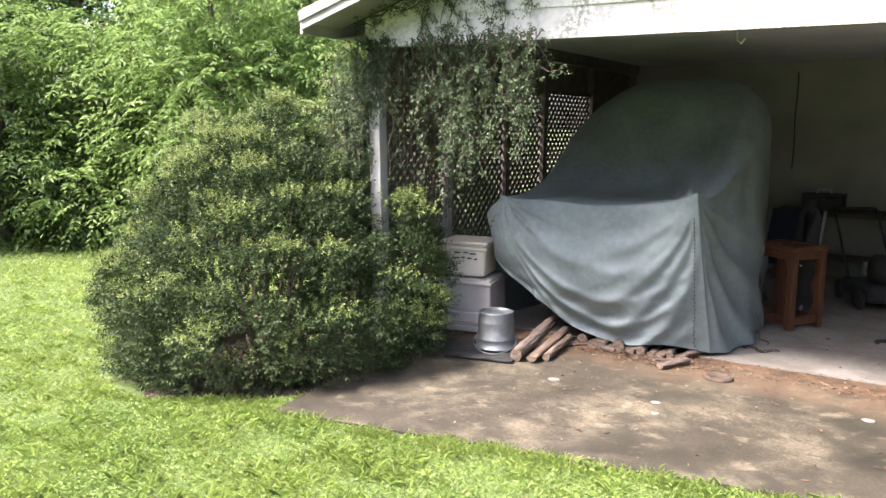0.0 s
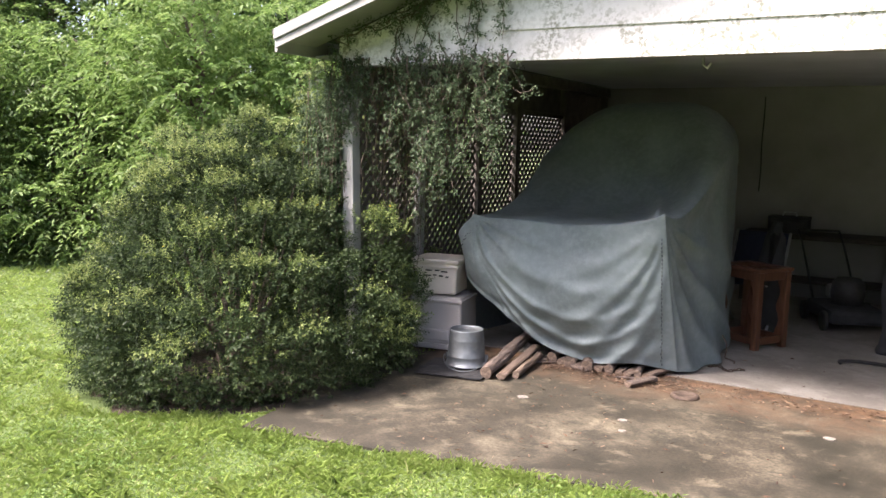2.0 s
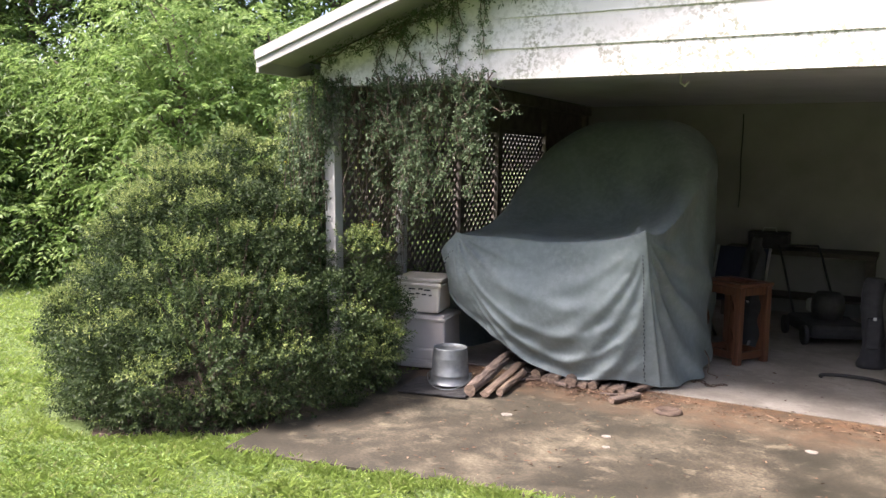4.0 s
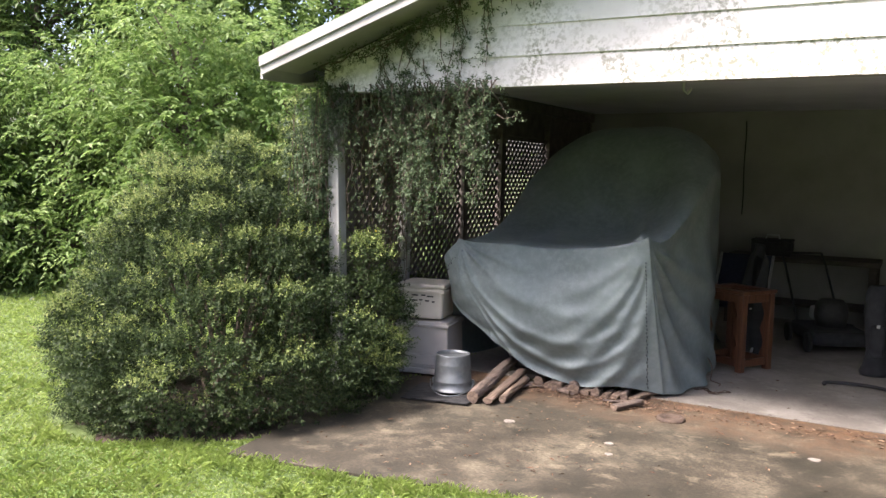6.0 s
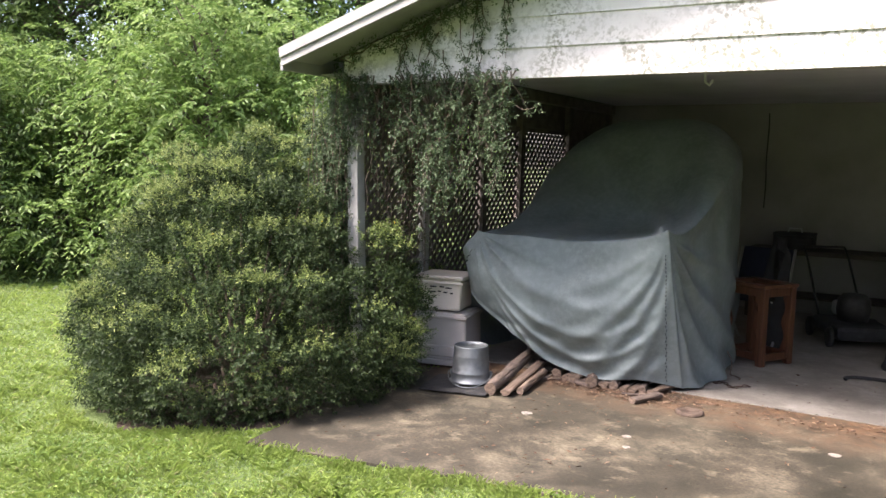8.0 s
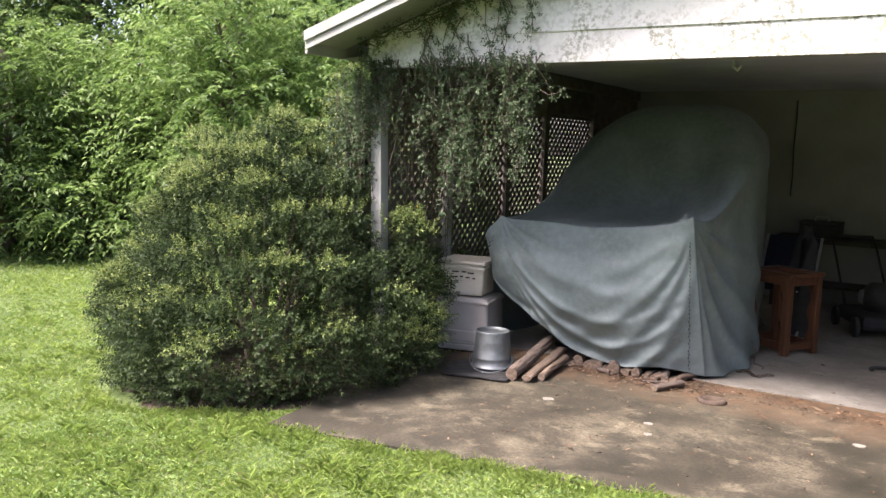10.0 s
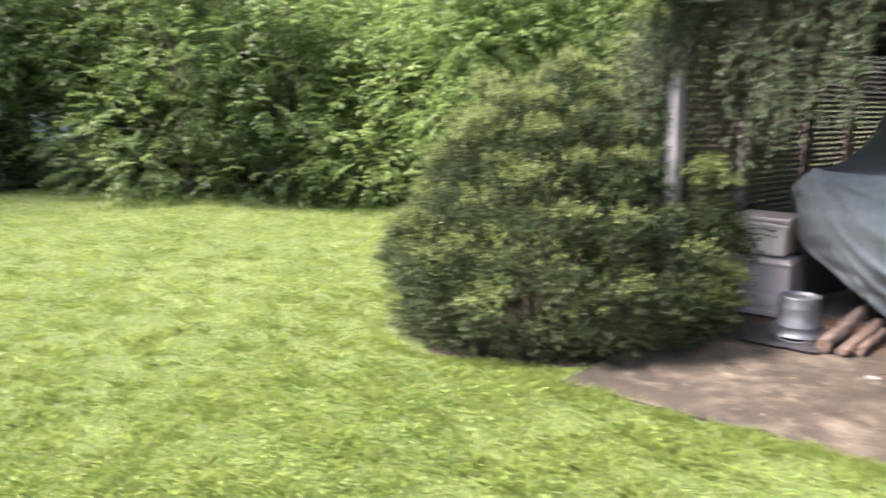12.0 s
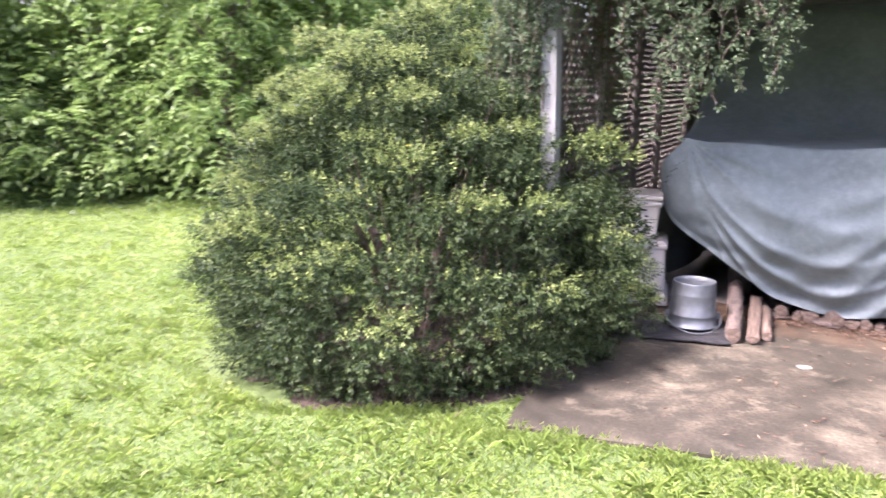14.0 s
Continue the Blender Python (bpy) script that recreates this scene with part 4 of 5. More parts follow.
# ---- tubs, pail and logs ----
def tub(name, x, y, z, w, d, h, taper, mat, label, turn=0.0, lid=True):
    root = empty(name, label, "storage tub", at=pose(x, y, z, 0, 0, turn))
    bm = boxed(-w / 2, w / 2, -d / 2, d / 2, 0, h, 0.02)
    for v in bm.verts:
        f = 1 - taper * (1 - v.co.z / h)
        v.co.x *= f
        v.co.y *= f
    part("body", bm, mat, root, smooth=False)
    part("rim", boxed(-w / 2 - 0.012, w / 2 + 0.012, -d / 2 - 0.012, d / 2 + 0.012, h - 0.045, h - 0.02, 0.006), mat, root)
    if lid:
        part("lid", boxed(-w / 2 - 0.016, w / 2 + 0.016, -d / 2 - 0.016, d / 2 + 0.016, h - 0.005, h + 0.022, 0.008), mat, root)
    return root


low = tub("storage_tub", 0.36, 0.86, 0.06, 0.42, 0.40, 0.36, -0.06, M_GREY, "upturned grey plastic storage tub against the lattice", 12, lid=False)
lidded = tub("lidded_tub", 0.34, 0.86, 0.43, 0.36, 0.34, 0.25, 0.08, M_BEIGE, "beige lidded plastic tub stacked on a grey tub", 12)
# faded marker writing on the lidded tub, too worn to read
for bx, bz, bw in ((-0.05, 0.185, 0.05), (0.02, 0.187, 0.035), (0.075, 0.18, 0.05), (-0.06, 0.145, 0.06), (0.0, 0.15, 0.025), (0.05, 0.145, 0.03), (0.10, 0.14, 0.02)):
    part("marker_stroke", boxed(bx - bw / 2, bx + bw / 2, -0.174, -0.162, bz - 0.005, bz + 0.005), M_BLACK, lidded, "black marker stroke")
part("grip", boxed(-0.13, 0.13, -0.228, -0.205, 0.02, 0.11, 0.012), M_GREY, low)
part("lower_band", boxed(-0.235, 0.235, -0.222, 0.222, 0.0, 0.025, 0.008), M_GREY, low)
part("foot_rim", boxed(-0.245, 0.245, -0.225, 0.225, -0.045, 0.0, 0.01), M_GREY, low)

pail = empty("galvanised_pail", "upturned galvanised steel pail with a wire handle", "bucket", at=pose(0.86, 0.355, 0.03, 0, 0, 20))
part("body", lathe([(0.0, 0.247), (0.113, 0.247), (0.1135, 0.252), (0.1155, 0.256), (0.119, 0.256), (0.1205, 0.252), (0.121, 0.240), (0.1245, 0.190), (0.1255, 0.187), (0.1252, 0.183), (0.133, 0.075), (0.1355, 0.071), (0.1358, 0.064), (0.134, 0.060), (0.140, 0.012), (0.147, 0.009), (0.149, 0.004), (0.147, 0.0), (0.137, 0.0), (0.118, 0.235), (0.0, 0.238)], 48), M_GALV, pail, smooth=True)
bm = tube([(0.158 * math.cos(a), 0.205 * math.sin(a), 0.06 + 0.062 * math.sin(a)) for a in [math.pi + math.pi * i / 24 for i in range(25)]], 0.0038, 6)
part("handle", bm, M_GALV, pail, "thin wire handle", smooth=True)
for s in (-1, 1):
    part("handle_lug", boxed(s * 0.142 - 0.006, s * 0.142 + 0.012, -0.014, 0.014, 0.035, 0.075, 0.003), M_GALV, pail)


def log(name, a, b, r, mat, label, seed, split=False):
    random.seed(seed)
    a, b = Vector(a), Vector(b)
    n, m = 10, 20
    L = (b - a).length
    bm = bmesh.new()
    rings = []
    for i in range(n + 1):
        ring = []
        for j in range(m):
            th = 2 * math.pi * j / m
            rr = r * (1 + 0.22 * noise.noise(Vector((math.cos(th) * 1.3 + seed, math.sin(th) * 1.3, i * 0.45))) + 0.16 * noise.noise(Vector((math.cos(th) * 4, math.sin(th) * 4, i * 0.6 + seed))))
            if split and math.sin(th) > 0.15:
                rr *= 0.15 / max(0.15, math.sin(th)) * 1.6
            ring.append(bm.verts.new((rr * math.cos(th), rr * math.sin(th), L * i / n + (0.01 * noise.noise(Vector((j, seed, 0))) if i in (0, n) else 0))))
        rings.append(ring)
    for p, q in zip(rings, rings[1:]):
        for j in range(m):
            bm.faces.new((p[j], p[(j + 1) % m], q[(j + 1) % m], q[j]))
    f0, f1 = bm.faces.new(rings[0][::-1]), bm.faces.new(rings[-1])
    f0.material_index = f1.material_index = 1
    at = Matrix.Translation(a) @ (b - a).to_track_quat("Z", "Y").to_matrix().to_4x4()
    ob = part(name, bm, [mat, M_SPLIT], at=at)
    return tagged(ob, label, "log", "firewood")


log("log", (1.12, 0.17, 0.048), (1.00, 1.05, 0.12), 0.042, M_LOG, "bark-covered round firewood log", 1)
log("log", (1.22, 0.20, 0.04), (1.14, 0.95, 0.09), 0.033, M_SPLIT, "split orange-brown firewood log", 2, True)
log("log", (1.28, 0.30, 0.03), (1.21, 0.85, 0.045), 0.026, M_SPLIT, "thin split firewood log", 3)
rows = [(1.30, 0.80, 0.042, 0), (1.39, 0.74, 0.030, 0), (1.47, 0.72, 0.055, 1), (1.55, 0.74, 0.036, 1), (1.61, 0.70, 0.046, 0), (1.69, 0.72, 0.040, 1), (1.765, 0.72, 0.036, 0), (1.835, 0.73, 0.030, 1), (1.90, 0.72, 0.034, 1), (1.965, 0.75, 0.028, 0), (2.03, 0.74, 0.036, 1)]
for i, (x, y, r, s) in enumerate(rows):
    dx = 0.10 * math.sin(i * 2.7)
    log("log", (x, y + 0.07, 0.86 * r + 0.004), (x + dx, y + 0.45, 0.86 * r + 0.012), 0.86 * r, M_SPLIT if s else M_LOG, "short firewood log under the tarpaulin hem", 10 + i, bool(s))
log("log", (1.98, 0.56, 0.032), (2.10, 0.78, 0.04), 0.032, M_LOG, "grey weathered wood offcut", 31, True)

for i in range(16):
    x, y, a = random.uniform(1.2, 2.15), random.uniform(0.70, 0.9), random.uniform(0, 3.1)
    L, r = random.uniform(0.07, 0.2), random.uniform(0.010, 0.02)
    log("wood_scrap", (x, y, r + 0.003), (x + L * math.cos(a), y + L * math.sin(a) * 0.6, r + 0.006), r, M_SPLIT if i % 2 else M_LOG, "small split wood scrap on the concrete", 60 + i, bool(i % 3))

mat_ob = empty("rubber_mat", "crumpled black rubber mat on the concrete", "mat", at=pose(0.84, 0.26, 0.003, 0, 0, 12))
bm = bmesh.new()
g = [[bm.verts.new((-0.24 + 0.48 * i / 16, -0.22 + 0.44 * j / 14, 0.008 + 0.016 * max(0, noise.noise(Vector((i * 0.35, j * 0.35, 2)))))) for j in range(15)] for i in range(17)]
for i in range(16):
    for j in range(14):
        bm.faces.new((g[i][j], g[i + 1][j], g[i + 1][j + 1], g[i][j + 1]))
r_ = bmesh.ops.extrude_face_region(bm, geom=bm.faces[:])
for v in r_["geom"]:
    if isinstance(v, bmesh.types.BMVert):
        v.co.z += 0.006
bmesh.ops.recalc_face_normals(bm, faces=bm.faces)
part("sheet", bm, M_BLACK, mat_ob)

k = Mat("rusty_iron", 0.85, 0.2)
M_RUST = k.color(k.ramp(k.noise(30.0, 5.0), [(0.3, (0.04, 0.026, 0.019)), (0.7, (0.115, 0.082, 0.06))])).bump(k.noise(60.0), 0.5, 0.004).m
dish = tagged(part("iron_lid", lathe([(0.0, 0.012), (0.055, 0.012), (0.062, 0.020), (0.075, 0.022), (0.088, 0.016), (0.092, 0.004), (0.092, 0.0), (0.0, 0.0)], 32), M_RUST, smooth=True, at=pose(2.36, 0.57, 0.001)), "round rusty iron lid lying on the concrete", "lid")


# ---- wooden stand ----
def stand():
    root = empty("wooden_stand", "reddish stained wooden side table frame with scalloped rails", "side table", at=pose(2.40, 2.42, 0.004, 0, 0, -30))
    w, d, h = 0.44, 0.38, 0.68
    for sx in (-1, 1):
        for sy in (-1, 1):
            x, y = sx * (w / 2 - 0.03), sy * (d / 2 - 0.03)
            part("leg", boxed(x - 0.028, x + 0.028, y - 0.028, y + 0.028, 0, h - 0.05, 0.005), M_WOOD, root)
    for sy in (-1, 1):
        y = sy * (d / 2 - 0.03)
        part("bottom_rail", boxed(-w / 2 + 0.06, w / 2 - 0.06, y - 0.014, y + 0.014, 0.04, 0.10, 0.004), M_WOOD, root)
        part("top_rail", boxed(-w / 2 + 0.06, w / 2 - 0.06, y - 0.014, y + 0.014, h - 0.12, h - 0.055, 0.004), M_WOOD, root)
        # scalloped brackets beside the legs
        for sx in (-1, 1):
            bm = bmesh.new()
            out = [(0.0, 0.10)]
            for i in range(13):
                t_ = i / 12
                out.append((0.028 + 0.016 * math.cos(t_ * 4 * math.pi), 0.10 + t_ * (h - 0.22)))
            out.append((0.0, h - 0.12))
            x0 = sx * (w / 2 - 0.058)
            a = [bm.verts.new((x0 - sx * px, y - 0.012, pz)) for px, pz in out]
            b = [bm.verts.new((x0 - sx * px, y + 0.012, pz)) for px, pz in out]
            bm.faces.new(a)
            bm.faces.new(b)
            for q in range(len(out)):
                bm.faces.new((a[q], b[q], b[(q + 1) % len(out)], a[(q + 1) % len(out)]))
            bmesh.ops.recalc_face_normals(bm, faces=bm.faces)
            part("bracket", bm, M_WOOD, root)
    for sx in (-1, 1):
        x = sx * (w / 2 - 0.03)
        part("side_rail", boxed(x - 0.014, x + 0.014, -d / 2 + 0.06, d / 2 - 0.06, 0.04, 0.10, 0.004), M_WOOD, root)
        part("side_rail", boxed(x - 0.014, x + 0.014, -d / 2 + 0.06, d / 2 - 0.06, h - 0.12, h - 0.055, 0.004), M_WOOD, root)
    part("top_frame", boxed(-w / 2 - 0.01, w / 2 + 0.01, -d / 2 - 0.01, -d / 2 + 0.07, h - 0.05, h - 0.02, 0.006), M_WOOD, root)
    part("top_frame", boxed(-w / 2 - 0.01, w / 2 + 0.01, d / 2 - 0.07, d / 2 + 0.01, h - 0.05, h - 0.02, 0.006), M_WOOD, root)
    part("top_frame", boxed(-w / 2 - 0.01, -w / 2 + 0.07, -d / 2 + 0.072, d / 2 - 0.072, h - 0.05, h - 0.02, 0.006), M_WOOD, root)
    part("top_frame", boxed(w / 2 - 0.07, w / 2 + 0.01, -d / 2 + 0.072, d / 2 - 0.072, h - 0.05, h - 0.02, 0.006), M_WOOD, root)
    return root


stand()


# ---- lattice ----
def lattice(y0, y1, z0, z1):
    root = empty("lattice_panel", "dark weathered wooden diagonal lattice panel", "lattice", "lattice panels", at=pose(0.03, y0, z0))
    W, H, step, w, th = y1 - y0, z1 - z0, 0.088, 0.034, 0.006
    for d in (0, 1):
        k_ = 0
        c = -H + step / 2
        while c < W:
            # the slat's middle line: y = c + z (or mirrored), clipped to the panel
            za, zb = max(0.0, -c), min(H, W - c)
            if zb - za > 0.04:
                ya, yb = c + za, c + zb
                if d:
                    ya, yb = W - ya, W - yb
                L = math.hypot(yb - ya, zb - za)
                bm = boxed(-th / 2, th / 2, -w / 2, w / 2, 0, L)
                ang_ = math.atan2(-(yb - ya), zb - za)
                ob = part("slat", bm, M_LATTICE, root, at=Matrix.Translation((-0.007 if d else 0.0, ya, za)) @ Matrix.Rotation(ang_, 4, "X"))
            c += step
            k_ += 1
    for z in (0.0, H - 0.04):
        part("batten", boxed(0.004, 0.024, 0, W, z, z + 0.04, 0.003), M_LATTICE, root)


for y0, y1 in ((0.12, 0.93), (1.03, 1.91), (2.01, 2.67), (2.77, 3.85)):
    lattice(y0, y1, 0.012, 1.93)


# ---- vines ----
def vine(name, runs, leaf, per_m, label, strands=True):
    root = empty(name, label, "vine")
    P, O = [], []
    for pts, r in runs:
        part("stem", tube(pts, [r * (1 - 0.7 * i / (len(pts) - 1)) for i in range(len(pts))], 5), M_BARK, root)
        for a, b in zip(pts, pts[1:]):
            a, b = np.array(a), np.array(b)
            m = max(1, int(np.linalg.norm(b - a) * per_m))
            t_ = rng.random((m, 1))
            P.append(a + (b - a) * t_ + rng.normal(0, 0.02, (m, 3)))
            O.append(unit(rng.normal(size=(m, 3)) + np.array((0.25, -0.75, 0.1))))
    P, O = np.concatenate(P), np.concatenate(O)
    pos, way, ln, kk = twigs(P, O, 7, rng.uniform(0.03, 0.09, len(P)), leaf)
    fo = new("leaves", leaf_mesh("leaves", pos, way, ln, ln * 0.55, [M_VINE], np.zeros(len(pos), int), 0.25))
    fo.parent = root


random.seed(5)
runs = []


def hanging(x, y, top, drop, sway=0.05):
    pts, z = [(x, y, top)], top
    while z > top - drop:
        z -= 0.07
        x += random.uniform(-sway, sway * 1.1)
        pts.append((x, y + (random.uniform(-0.03, 0.08) if z < EAVE else -0.02 * random.random()), z))
    return pts, 0.005


for i in range(38):
    x = 0.40 + 0.96 * (i + random.random()) / 38
    runs.append(hanging(x, -0.05 - 0.05 * random.random(), 2.14, random.uniform(0.35, 1.0) * (0.35 + 0.75 * math.sin(math.pi * min(1.0, max(0.0, (x - 0.15) / 1.35))) ** 1.5)))
for i in range(12):
    runs.append(hanging(random.uniform(0.0, 0.36), -0.05, 2.15, random.uniform(0.10, 0.45)))
for i in range(4):
    runs.append(hanging(1.03 + random.uniform(-0.05, 0.05), -0.045, 2.72, random.uniform(0.5, 0.75), 0.03))
for x0, z0, drop in ((1.24, 2.80, 0.55), (1.30, 2.78, 0.50), (1.27, 2.8, 0.25), (1.58, 2.84, 0.24), (1.40, 2.72, 0.08)):
    runs.append(hanging(x0, -0.045, z0, drop, 0.025))
for i in range(7):
    runs.append(hanging(random.uniform(0.45, 0.92), -0.045, 2.12 + random.uniform(0.15, 0.34), 0.30, 0.05))
for i in range(9):
    # creepers along the angle under the soffit
    x = random.uniform(-0.05, 0.75)
    pts = []
    for q in range(7):
        pts.append((x, -0.05 - 0.1 * random.random(), 2.20 + SLOPE * (x + 0.24) - random.uniform(0.0, 0.10)))
        x += random.uniform(0.03, 0.11)
    runs.append((pts, 0.005))
runs.append(([(1.36, -0.07, 1.93), (1.42, -0.08, 1.90), (1.48, -0.08, 1.91), (1.54, -0.09, 1.94)], 0.003))
for i in range(5):
    runs.append(hanging(random.uniform(0.0, 0.15), -0.045, 2.12, random.uniform(0.35, 0.75), 0.03))
vine("climbing_vine", runs, 0.027, 48, "small-leaved climbing vine hanging from the carport gable")

runs = []
for i in range(44):
    x, y = random.uniform(-0.45, 0.0), random.uniform(-0.10, 0.25)
    x1, y1, h = random.uniform(-0.28, 0.04), random.uniform(-0.08, 0.12), random.uniform(1.5, 2.25)
    runs.append(([(x + (x1 - x) * q / 7 + random.uniform(-0.04, 0.04), y + (y1 - y) * q / 7 + random.uniform(-0.03, 0.03), h * q / 7) for q in range(8)], 0.008))
vine("post_vine", runs, 0.034, 30, "twiggy brown vine tangled round the corner post")

runs = []
for i in range(46):
    y = 0.12 + 1.0 * random.random()
    x, z = 0.12 + 0.06 * random.random(), 2.12
    drop = random.uniform(0.6, 1.5)
    pts = []
    for q in range(9):
        pts.append((x, y, z - drop * q / 8))
        x += random.uniform(-0.015, 0.02)
        y += random.uniform(-0.05, 0.05)
    runs.append((pts, 0.006))
vine("dry_vine", runs, 0.03, 7, "dry brown vine stems hanging over the lattice")


# ---- things in the dark of the carport ----
k = Mat("dark_cloth", 0.9)
M_DARK = k.color(k.ramp(k.noise(12.0), [(0.3, (0.016, 0.017, 0.02)), (0.7, (0.035, 0.036, 0.04))])).bump(k.noise(40.0), 0.3).m
k = Mat("blue_fabric", 0.9)
M_BLUE = k.color(k.ramp(k.noise(30.0), [(0.3, (0.010, 0.014, 0.034)), (0.7, (0.018, 0.024, 0.05))])).m
k = Mat("dull_aluminium", 0.45, 0.8)
M_ALU = k.color(k.ramp(k.noise(20.0), [(0.3, (0.4, 0.41, 0.42)), (0.7, (0.55, 0.56, 0.57))])).m
k = Mat("old_chipboard", 0.85)
M_CHIP = k.color(k.ramp(k.noise(25.0, 5.0), [(0.3, (0.03, 0.026, 0.022)), (0.7, (0.06, 0.05, 0.042))])).m
k = Mat("faded_green_board", 0.8)
M_PALEBOARD = k.color(k.ramp(k.noise(8.0, 5.0), [(0.3, (0.20, 0.19, 0.14)), (0.7, (0.32, 0.31, 0.25))])).m


def folding_chair(x, y, turn):
    root = empty("folding_chair", "blue fabric folding chair with aluminium tubes", "chair", at=pose(x, y, 0.004, 0, 0, turn))
    for s in (-1, 1):
        part("back_tube", tube([(s * 0.24, -0.22, 0.0), (s * 0.24, 0.10, 0.42), (s * 0.24, 0.26, 0.86)], 0.012, 8), M_ALU, root, smooth=True)
        part("leg", tube([(s * 0.22, 0.24, 0.0), (s * 0.22, -0.20, 0.43)], 0.012, 8), M_ALU, root, smooth=True)
    part("seat", boxed(-0.23, 0.23, -0.20, 0.12, 0.41, 0.435, 0.01), M_BLUE, root)
    bm = boxed(-0.23, 0.23, -0.012, 0.012, 0, 0.42, 0.01)
    part("backrest", bm, M_BLUE, root, at=pose(0, 0.13, 0.46, -20))
    return root


folding_chair(2.25, 3.1, -10)


def bench(x, y, w, d, h):
    root = empty("workbench", "dark cluttered wooden workbench against the wall", "workbench", at=pose(x, y, 0.004))
    part("worktop", boxed(-w / 2, w / 2, -d / 2, d / 2, h - 0.05, h, 0.006), M_CHIP, root)
    for sx in (-1, 1):
        for sy in (-1, 1):
            part("leg", boxed(sx * (w / 2 - 0.06) - 0.04, sx * (w / 2 - 0.06) + 0.04, sy * (d / 2 - 0.06) - 0.04, sy * (d / 2 - 0.06) + 0.04, 0, h - 0.052, 0.004), M_CHIP, root)
    part("shelf", boxed(-w / 2 + 0.02, w / 2 - 0.02, -d / 2 + 0.1, d / 2 - 0.02, 0.22, 0.25, 0.004), M_CHIP, root)
    return root


bench(2.6, 4.85, 1.5, 0.55, 0.74)
tb = empty("tool_box", "dark metal tool box on the workbench", "tool box", at=pose(2.3, 4.8, 0.745))
part("body", boxed(-0.2, 0.2, -0.12, 0.12, 0, 0.14, 0.01), M_DARK, tb)
part("lid", boxed(-0.205, 0.205, -0.125, 0.125, 0.142, 0.175, 0.012), M_DARK, tb)
part("handle", tube([(-0.07, 0, 0.175), (-0.06, 0, 0.215), (0.06, 0, 0.215), (0.07, 0, 0.175)], 0.008, 6), M_ALU, tb)


def mower(x, y, turn):
    root = empty("push_mower", "dark push lawn mower parked in the shade", "lawn mower", at=pose(x, y, 0.004, 0, 0, turn))
    bm = boxed(-0.26, 0.26, -0.36, 0.36, 0.07, 0.20, 0.04)
    part("deck", bm, M_DARK, root)
    part("engine", lathe([(0, 0.46), (0.10, 0.45), (0.14, 0.40), (0.15, 0.30), (0.13, 0.205), (0, 0.205)], 20), M_BLACK, root, smooth=True)
    part("fuel_tank", boxed(-0.12, 0.12, 0.13, 0.25, 0.23, 0.36, 0.03), M_ALU, root)
    for sx in (-1, 1):
        for sy in (-1, 1):
            bm = lathe([(0.0, -0.02), (0.07, -0.02), (0.09, -0.015), (0.09, 0.015), (0.07, 0.02), (0, 0.02)], 20)
            part("wheel", bm, M_BLACK, root, smooth=True, at=pose(sx * 0.29, sy * 0.27, 0.09, 0, 90, 0))
        part("handle_tube", tube([(sx * 0.2, 0.3, 0.18), (sx * 0.2, 0.75, 0.68), (sx * 0.2, 0.9, 0.80)], 0.011, 8), M_DARK, root, smooth=True)
    part("handle_bar", tube([(-0.2, 0.9, 0.80), (0.2, 0.9, 0.80)], 0.013, 8), M_BLACK, root, smooth=True)
    return root


mower(3.0, 3.75, 25)

bag = empty("upright_tool_bag", "dark upright tool bag standing on the concrete", "bag", at=pose(3.42, 2.72, 0.004, 0, 0, 10))
bm = lathe([(0.0, 0.0), (0.10, 0.0), (0.115, 0.03), (0.10, 0.08), (0.085, 0.2), (0.08, 0.5), (0.085, 0.66), (0.075, 0.72), (0.06, 0.73), (0.0, 0.70)], 24)
for v in bm.verts:
    v.co.y *= 0.75
    v.co.x += 0.02 * math.sin(v.co.z * 9)
part("body", bm, M_DARK, bag, smooth=True)
part("pocket", boxed(-0.055, 0.055, -0.10, -0.062, 0.16, 0.42, 0.02), M_DARK, bag)
part("strap", tube([(0.06, -0.06, 0.70), (0.10, -0.09, 0.55), (0.11, -0.09, 0.35), (0.07, -0.075, 0.2)], 0.010, 6), M_BLACK, bag, smooth=True)
part("buckle", boxed(-0.012, 0.012, -0.108, -0.101, 0.40, 0.425, 0.002), M_ALU, bag, "small bright buckle")

leaning = empty("leaning_board", "pale weathered board leaning beside the tool bag", "board", at=pose(3.60, 2.45, 0.004, -6, 0, -18))
part("plank", boxed(-0.06, 0.06, -0.012, 0.012, 0, 0.86, 0.003), M_PALEBOARD, leaning)
part("cleat", boxed(-0.058, 0.058, -0.03, -0.013, 0.62, 0.68, 0.003), M_CHIP, leaning)

hose = tagged(part("rubber_hose", tube([(3.33 + 0.22 * math.sin(a), 2.13 + 0.10 * math.cos(a), 0.022) for a in [-1.9 + 0.16 * i for i in range(22)]], 0.013, 8), M_BLACK, smooth=True), "short length of dark rubber hose on the floor", "hose")

strap = tagged(part("hanging_strap", tube([(1.90 + 0.004 * math.sin(i), 5.16, 2.20 - 0.105 * i) for i in range(11)], 0.006, 6), M_DARK, smooth=True), "dark strap hanging down the back wall", "strap")

hook = tagged(part("ceiling_hook", tube([(2.40, 0.34, 2.315), (2.40, 0.34, 2.16), (2.405, 0.33, 2.08), (2.43, 0.33, 2.06), (2.45, 0.33, 2.09)], 0.009, 8), M_ALU, smooth=True), "steel hook hanging from the ceiling", "hook")

